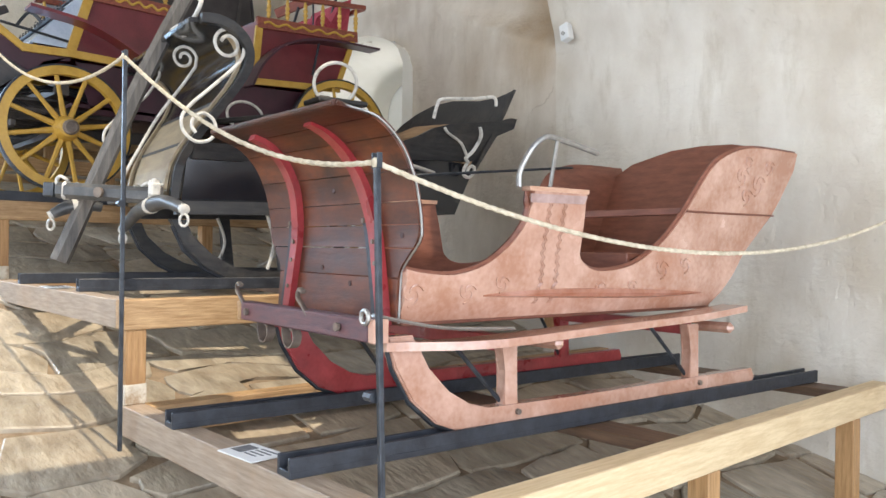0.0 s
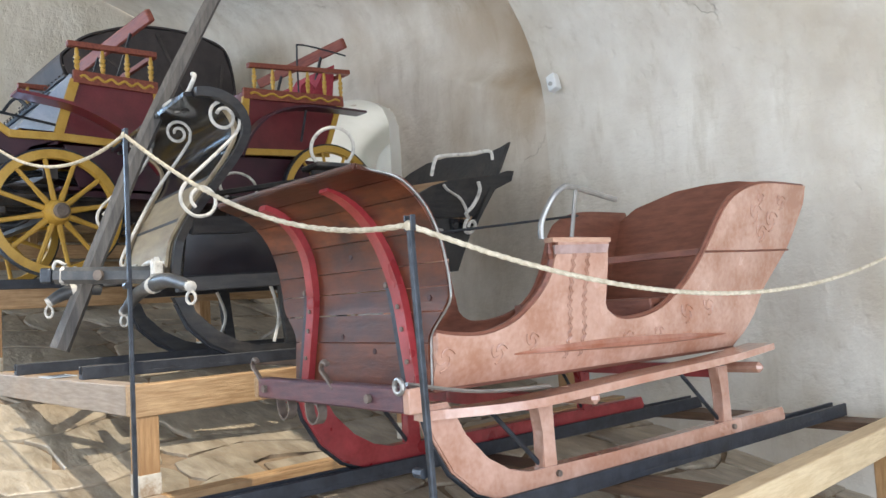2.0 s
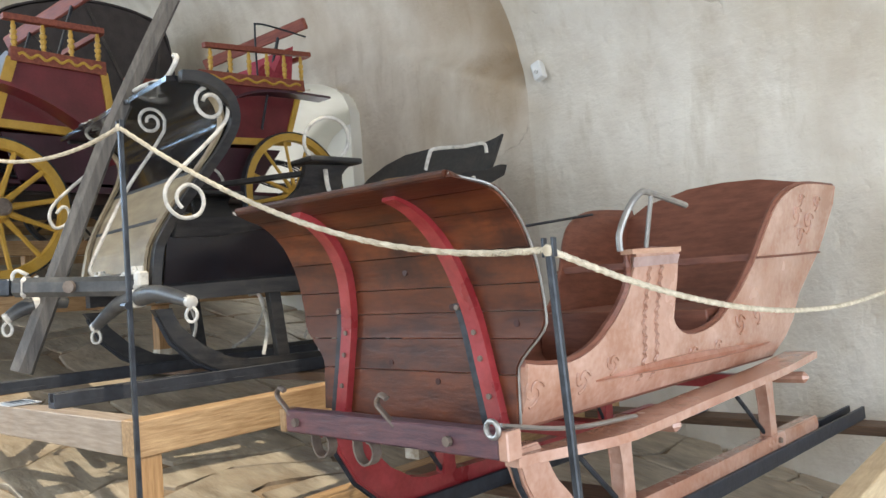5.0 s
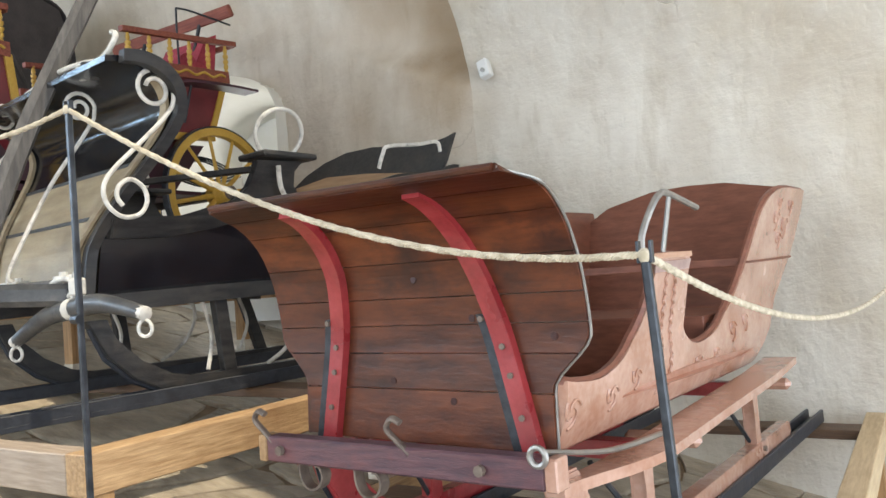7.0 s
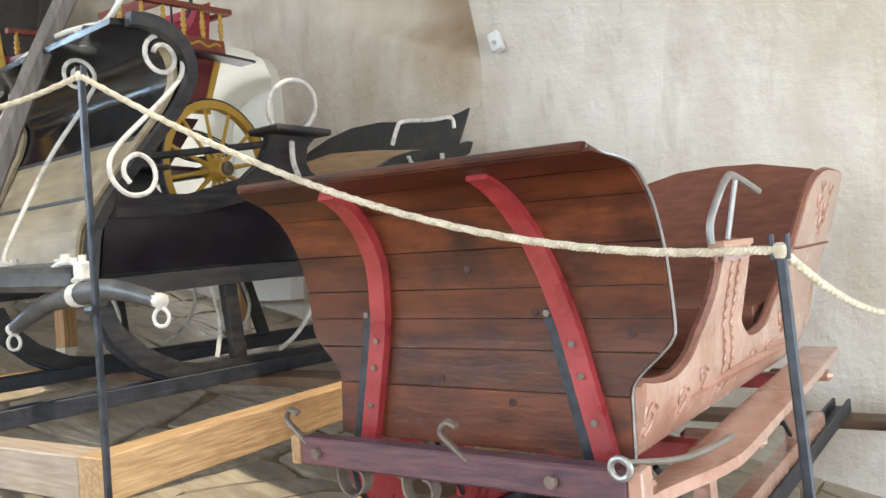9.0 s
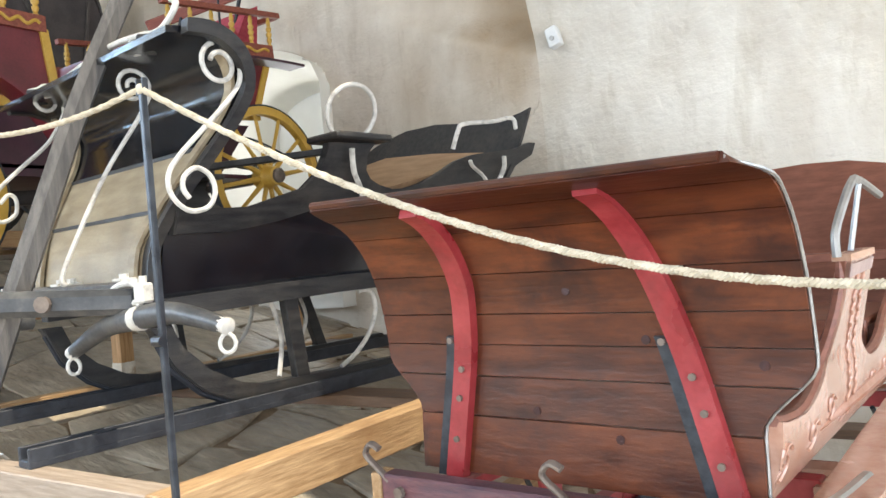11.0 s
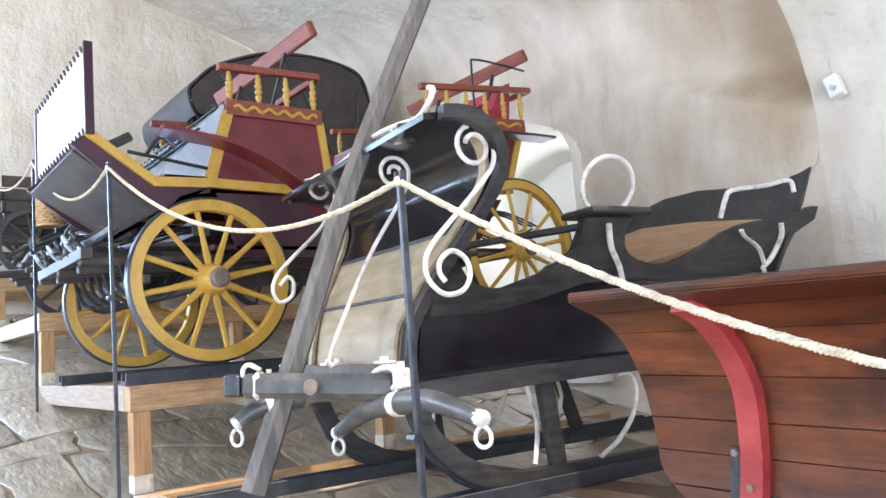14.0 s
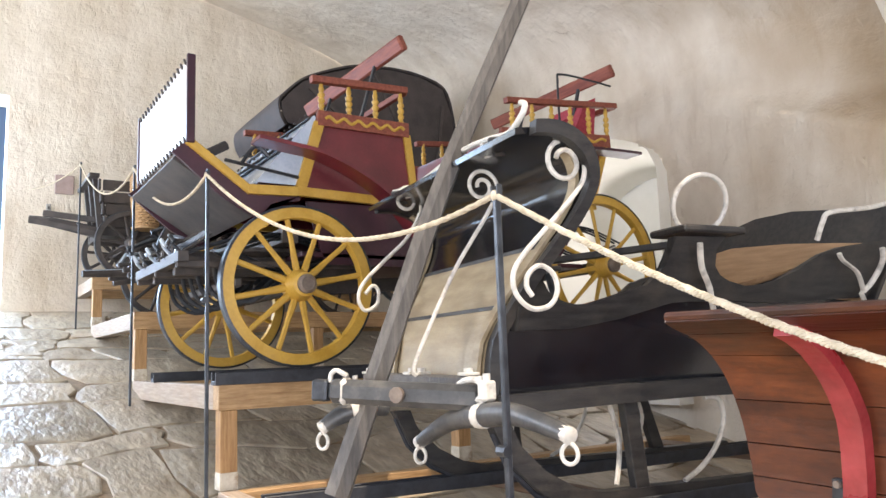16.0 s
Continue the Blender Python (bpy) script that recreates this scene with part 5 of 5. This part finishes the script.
        part("trace_hook", tube(smooth_line([(x, 1.33, 2.67), (x - 0.02, 1.29, 2.72), (x, 1.27, 2.76), (x + 0.03, 1.29, 2.72)], 4), 0.011, 6), GLINT_METAL if k % 2 else IRON, t)
    # dark levers, every third one a pale piece standing for a glint
    for k in range(9):
        x = SX - 0.1 - 0.125 * k
        dark = k % 3 != 1
        part("iron_lever" if dark else "gear_fitting", tube(smooth_line([(x, 1.30 + 0.03 * (k % 3), 2.60 + 0.02 * k), (x - 0.05, 1.36, 2.68 + 0.035 * (k % 4)), (x - 0.12, 1.42, 2.72 + 0.03 * (k % 5)), (x - 0.1, 1.52, 2.80 + 0.02 * (k % 3))], 4), 0.016 if dark else 0.022, 6, flat=0.6), SOOT if dark else GLINT_METAL, t, "" if dark else "pale piece added as a bluish glint on the dark gear")
    return t


wagon()
for x in (SX + 0.10, FX - 0.12):
    rail((x, 1.45), (x, 4.85), 1.945)


# ---- hooded carriage on the fourth platform ----
def hooded_carriage():
    t = thing("hooded_carriage", "dark open carriage with a raised black leather hood", "carriage")
    x0, x1 = -9.6, -8.25
    hood = smooth_line([(2.86, 4.26, 0), (2.81, 4.36, 0), (2.80, 4.49, 0), (2.87, 4.585, 0), (3.02, 4.73, 0), (3.22, 4.835, 0), (3.6, 4.975, 0), (4.05, 5.02, 0), (4.4, 4.995, 0), (4.66, 4.90, 0), (4.76, 4.62, 0), (4.79, 4.2, 0), (4.756, 3.75, 0)], 4)
    part("hood", ribbon([(p.x, p.y) for p in hood], (x0, x1), 0.02, lambda y, z, d: Vector((d, y, z))), LEATHER, t, "black leather hood", True)
    side = [(2.88, 4.28), (2.83, 4.37), (2.82, 4.48), (2.89, 4.57), (3.035, 4.71), (3.23, 4.815), (3.605, 4.955), (4.05, 5.0), (4.39, 4.975), (4.64, 4.885), (4.74, 4.61), (4.77, 4.2), (4.737, 3.75), (4.176, 3.78), (3.91, 4.1), (3.464, 4.25)]
    for x in (x0, x1 - 0.012):
        part("hood_side", prism(side, 0.012, lambda y, z, d, x=x: Vector((x + d, y, z))), LEATHER, t)
        for a, b in (((4.356, 3.75), (3.1, 4.66)), ((4.4, 3.75), (3.822, 4.93)), ((4.488, 3.75), (4.622, 4.7))):
            part("hood_bow", beam((x + 0.02, *a), (x + 0.02, *b), 0.025, 0.03), SOOT, t)
    body = smooth_line([(3.0, 3.35, 0), (3.1, 3.1, 0), (3.6, 3.05, 0), (4.2, 3.15, 0), (4.75, 3.45, 0), (4.85, 3.8, 0), (4.2, 3.78, 0), (3.9, 3.55, 0), (3.4, 3.45, 0)], 4)
    part("body", prism([(p.x, p.y) for p in body], x1 - x0 - 0.1, lambda y, z, d: Vector((x0 + 0.05 + d, y, z))), BLACK, t)
    part("foot_box", prism([(2.1, 3.5), (2.3, 3.1), (3.1, 3.05), (3.1, 3.3), (2.4, 3.3), (2.2, 3.6)], x1 - x0 - 0.1, lambda y, z, d: Vector((x0 + 0.05 + d, y, z))), BLACK, t)
    for y, r in ((2.1, 0.42), (4.15, 0.5)):
        for x, o in ((x1 + 0.1, 1), (x0 - 0.1, -1)):
            wheel((x, y, 2.53 + r), r, SOOT, 12, t, o, 0.05, 0.055, 0.06, 0.18)
        part("axle", beam((x0 - 0.1, y, 2.53 + r), (x1 + 0.1, y, 2.53 + r), 0.06, 0.06), SOOT, t)
        for x in (x0 + 0.15, x1 - 0.15):
            part("leaf_spring", tube(smooth_line([(x, y - 0.4, 2.75 + r), (x, y, 2.6 + r), (x, y + 0.4, 2.75 + r)], 6), 0.02, 5), IRON, t)
            part("leaf_spring", tube(smooth_line([(x, y - 0.4, 2.77 + r), (x, y, 2.9 + r), (x, y + 0.4, 2.77 + r)], 6), 0.02, 5), IRON, t)
    part("draw_pole", tube([(-8.95, 2.1, 2.92), (-8.8, 1.22, 2.86)], [0.045, 0.03], 8), SOOT, t)
    part("pole_iron", beam((-8.8, 1.24, 2.885), (-8.9, 1.8, 2.925), 0.03, 0.02), GLINT_METAL, t)
    part("splinter_bar", beam((x0 + 0.1, 1.75, 2.95), (x1 - 0.1, 1.75, 2.95), 0.06, 0.06), SOOT, t)
    # dark pieces, every third one coloured pale as a glint
    for k in range(7):
        x = x1 - 0.1 - 0.17 * k
        part("gear_fitting", beam((x, 1.6 + 0.06 * (k % 3), 2.95 + 0.03 * (k % 4)), (x - 0.12, 1.7, 3.02 + 0.035 * k * 0.6), 0.035, 0.018, 0.005), SOOT if k % 3 else GLINT_METAL, t)
        part("chain_ring", tube([(x + 0.03 * math.cos(q), 1.7, 2.9 - 0.05 * (k % 2) + 0.045 * math.sin(q)) for q in np.linspace(0, 2 * math.pi, 12, endpoint=False)], 0.009, 5, closed=True), IRON, t)
    for k in range(6):
        x = x1 - 0.05 - 0.23 * k
        part("draught_bar", beam((x, 1.5, 2.80 + 0.07 * (k % 3)), (x - 0.1, 2.7, 2.95 + 0.05 * (k % 2)), 0.04, 0.045, 0.008), SOOT, t)
    for x in (x1 - 0.3, x0 + 0.3):
        part("futchel", beam((x, 1.55, 2.88), (x, 2.7, 2.95), 0.06, 0.07), SOOT, t)
        part("stay_rod", tube(smooth_line([(x, 1.6, 2.95), (x + 0.1, 1.9, 3.15), (x, 2.4, 3.2)], 5), 0.014, 6), IRON, t)
    return t


hooded_carriage()


# ---- farm cart with a wicker basket on the last platform ----
def farm_cart():
    t = thing("farm_cart", "dark old timber cart with plank sides and a thick draw pole", "cart")
    x0, x1 = -10.95, -10.15
    for y, r in ((1.85, 0.36), (3.4, 0.42)):
        for x, o in ((x1 + 0.06, 1), (x0 - 0.06, -1)):
            wheel((x, y, 2.97 + r), r, SOOT, 10, t, o, 0.05, 0.06, 0.06, 0.16)
        part("axle", beam((x0 - 0.05, y, 2.97 + r), (x1 + 0.05, y, 2.97 + r), 0.08, 0.08), SOOT, t)
    part("bed", box(x0, x1, 1.55, 4.2, 3.42, 3.5), SOOT, t)
    for k in range(4):
        z = 3.52 + 0.13 * k
        for x in (x0, x1 - 0.03):
            part("side_plank", beam((x, 1.62 - 0.015 * k, z + 0.055), (x, 4.2, z + 0.055), 0.025, 0.115), SOOT, t)
        part("front_plank", beam((x0, 1.60 - 0.02 * k, z + 0.055), (x1, 1.60 - 0.02 * k, z + 0.055), 0.025, 0.115), SOOT, t)
    for x in (x0 + 0.1, -10.55, x1 - 0.1):
        part("upright", beam((x, 1.57, 3.45), (x, 1.50, 4.08), 0.05, 0.05), SOOT, t)
    part("top_ledge", beam((x0 - 0.05, 1.48, 4.05), (x1 + 0.05, 1.48, 4.05), 0.1, 0.04), SOOT, t)
    part("draw_pole", tube(smooth_line([(-10.45, 2.0, 3.42), (-10.5, 1.5, 3.52), (-10.58, 1.15, 3.60), (-10.63, 0.93, 3.63)], 5), [0.075 - 0.0023 * i for i in range(16)], 8), SOOT, t)
    part("pole_brace", beam((-10.5, 1.05, 3.68), (-10.4, 1.6, 3.62), 0.05, 0.06), SOOT, t)
    return t


farm_cart()


def basket():
    t = thing("wicker_basket", "brown woven wicker basket standing in a cart", "basket")
    m = pose(-10.02, 1.98, 3.5)
    for k in range(22):
        z = 0.028 * k
        r = 0.11 + 0.04 * math.sin(min(1.0, z / 0.6) * math.pi * 0.6)
        ring = [m @ Vector(((r + 0.008 * math.cos(12 * q + math.pi * (k % 2))) * math.cos(q), (r + 0.008 * math.cos(12 * q + math.pi * (k % 2))) * math.sin(q), z)) for q in np.linspace(0, 2 * math.pi, 36, endpoint=False)]
        part("woven_ring", tube(ring, 0.016, 5, closed=True), WICKER, t, smooth=True)
    part("base", lathe([(0.15, -0.02), (0.15, 0.0), (0.01, 0.0)], m, 20), WICKER, t)
    return t


basket()

# ---- small things ----
CASING = material("white_plastic_casing", (0.70, 0.70, 0.68), (0.76, 0.76, 0.74), 0.4, scale=12, bump=0.05)
t = thing("lamp_box", "small white sensor box fixed to the plaster", "sensor box")
part("housing", beam((-3.56, 4.95, 3.29), (-3.60, 4.97, 3.42), 0.085, 0.07, 0.008, up=(0, -1, 0)), CASING, t)
part("bracket", beam((-3.59, 4.97, 3.40), (-3.62, 5.03, 3.47), 0.03, 0.025), GREY_IRON, t)
part("lens", tube([(-3.575, 4.905, 3.34), (-3.575, 4.915, 3.34)], 0.016, 10), GREY_IRON, t)
PAPER = material("white_paper", (0.74, 0.74, 0.73), (0.80, 0.80, 0.79), 0.8, scale=20, bump=0.05)
INK = material("grey_print", (0.10, 0.10, 0.11), (0.2, 0.2, 0.2), 0.8, scale=60, bump=0.0)


def caption_card(x, y, z, turn):
    t = thing("caption_card", "white printed caption card lying on the platform beam", "card", pose(x, y, z, 0, 0, turn), group="caption cards")
    part("sheet", box(-0.105, 0.105, -0.07, 0.07, 0, 0.004, 0), PAPER, t)
    for k in range(4):
        part("print_line", box(-0.01, 0.09 - 0.012 * k, 0.04 - 0.022 * k, 0.048 - 0.022 * k, 0.0042, 0.0052, 0), INK, t)
    part("printed_picture", box(-0.09, -0.025, -0.03, 0.045, 0.0042, 0.0052, 0), INK, t)
    return t


caption_card(-2.15, 1.525, 0.953, 4)
caption_card(-4.40, 1.535, 1.413, -3)
t = thing("wall_plate", "small dull red metal plate on the end wall", "plate")
part("plate", box(END_X + 0.0, END_X + 0.04, 1.22, 1.42, 4.05, 4.27, 0.006), material("dull_red_metal", (0.32, 0.235, 0.21), (0.42, 0.32, 0.29), 0.5, scale=9), t)
t = thing("wall_switch", "small grey switch on the end wall", "switch")
part("plate", box(END_X + 0.0, END_X + 0.03, 1.14, 1.19, 3.83, 3.92, 0.004), GREY_IRON, t)
part("toggle", box(END_X + 0.03, END_X + 0.045, 1.155, 1.175, 3.86, 3.89, 0.003), SOOT, t)


# ---- flagstones of the ramp, last ----
def stone_outline(x0, x1, y0, y1, rng):
    """An irregular slab outline inside a cell."""
    g = 0.009
    pts = []
    for (ax, ay), (bx, by) in (((x0, y0), (x1, y0)), ((x1, y0), (x1, y1)), ((x1, y1), (x0, y1)), ((x0, y1), (x0, y0))):
        for t in (0.06, 0.36, 0.67):
            jx, jy = rng.uniform(-0.014, 0.014), rng.uniform(-0.02, 0.02)
            pts.append((ax + (bx - ax) * t + jx, ay + (by - ay) * t + jy))
    cx, cy = (x0 + x1) / 2, (y0 + y1) / 2
    return [(cx + (x - cx) * (1 - g / max(0.05, abs(x1 - x0)) * 2), cy + (y - cy) * (1 - g / max(0.05, abs(y1 - y0)) * 2)) for x, y in pts]


def stone_mesh(outline, rng):
    k = len(outline)
    cx, cy = sum(p[0] for p in outline) / k, sum(p[1] for p in outline) / k
    lift, ta, tb = rng.uniform(-0.002, 0.007), rng.uniform(-0.012, 0.012), rng.uniform(-0.012, 0.012)
    top = lambda x, y, d: floor_z(x) + lift + ta * (x - cx) + tb * (y - cy) - d + 0.006 * noise.noise((x * 5, y * 5, 1.7))
    verts, faces = [], []
    for f, d in ((1.0, 0.05), (1.0, 0.005), (0.975, 0.0), (0.55, -0.001)):
        for x, y in outline:
            px, py = cx + (x - cx) * f, cy + (y - cy) * f
            verts.append((px, py, top(px, py, d)))
    verts.append((cx, cy, top(cx, cy, 0.0)))
    for r in range(3):
        for i in range(k):
            a, b = r * k + i, r * k + (i + 1) % k
            faces.append((a, b, b + k, a + k))
    for i in range(k):
        faces.append((3 * k + i, 3 * k + (i + 1) % k, 4 * k))
    return verts, faces


def warp(x, y):
    """Bends the courses so that joints run at odd angles."""
    a, b = noise.noise((x * 1.1, y * 1.1, 3.0)), noise.noise((x * 1.1, y * 1.1, 9.0))
    c, d = noise.noise((x * 3.1, y * 3.1, 5.0)), noise.noise((x * 3.1, y * 3.1, 7.0))
    return x + 0.30 * a + 0.07 * c, y + 0.30 * b + 0.07 * d


def lay_floor():
    rng = random.Random(11)
    base = bpy.data.objects["floor"]
    single, rest_v, rest_f = [], [], []
    x = LOW_X + 0.4
    while x > END_X - 0.4:
        w = rng.uniform(0.42, 0.72)
        y = FRONT_Y + rng.uniform(-0.7, -0.3)
        while y < WALL_Y + 0.35:
            h = rng.uniform(0.45, 1.05)
            cells = [(x - w, x, y, y + h)]
            if rng.random() < 0.25:
                m = x - w * rng.uniform(0.4, 0.6)
                cells = [(x - w, m, y, y + h), (m, x, y, y + h)]
            for c in cells:
                v, f = stone_mesh([warp(*p) for p in stone_outline(*c, rng)], rng)
                near = -10.5 < c[0] < -1.0 and 0.2 < c[2] < 4.3
                if near and len(single) < 300:
                    single.append((v, f))
                else:
                    n = len(rest_v)
                    rest_v += v
                    rest_f += [tuple(i + n for i in q) for q in f]
            y += h
        x -= w
    for v, f in single:
        me = bpy.data.meshes.new("flagstone")
        me.from_pydata(v, [], f)
        me.materials.append(STONE)
        me.shade_smooth()
        me.set_sharp_from_angle(angle=radians(25))
        ob = new("flagstone", me)
        ob.parent = base
    me = bpy.data.meshes.new("flagstones")
    me.from_pydata(rest_v, [], rest_f)
    me.materials.append(STONE)
    ob = new("flagstones", me)
    tagged(ob, "worn irregular flagstones of a sloping floor", "paving", kind="stuff")


lay_floor()
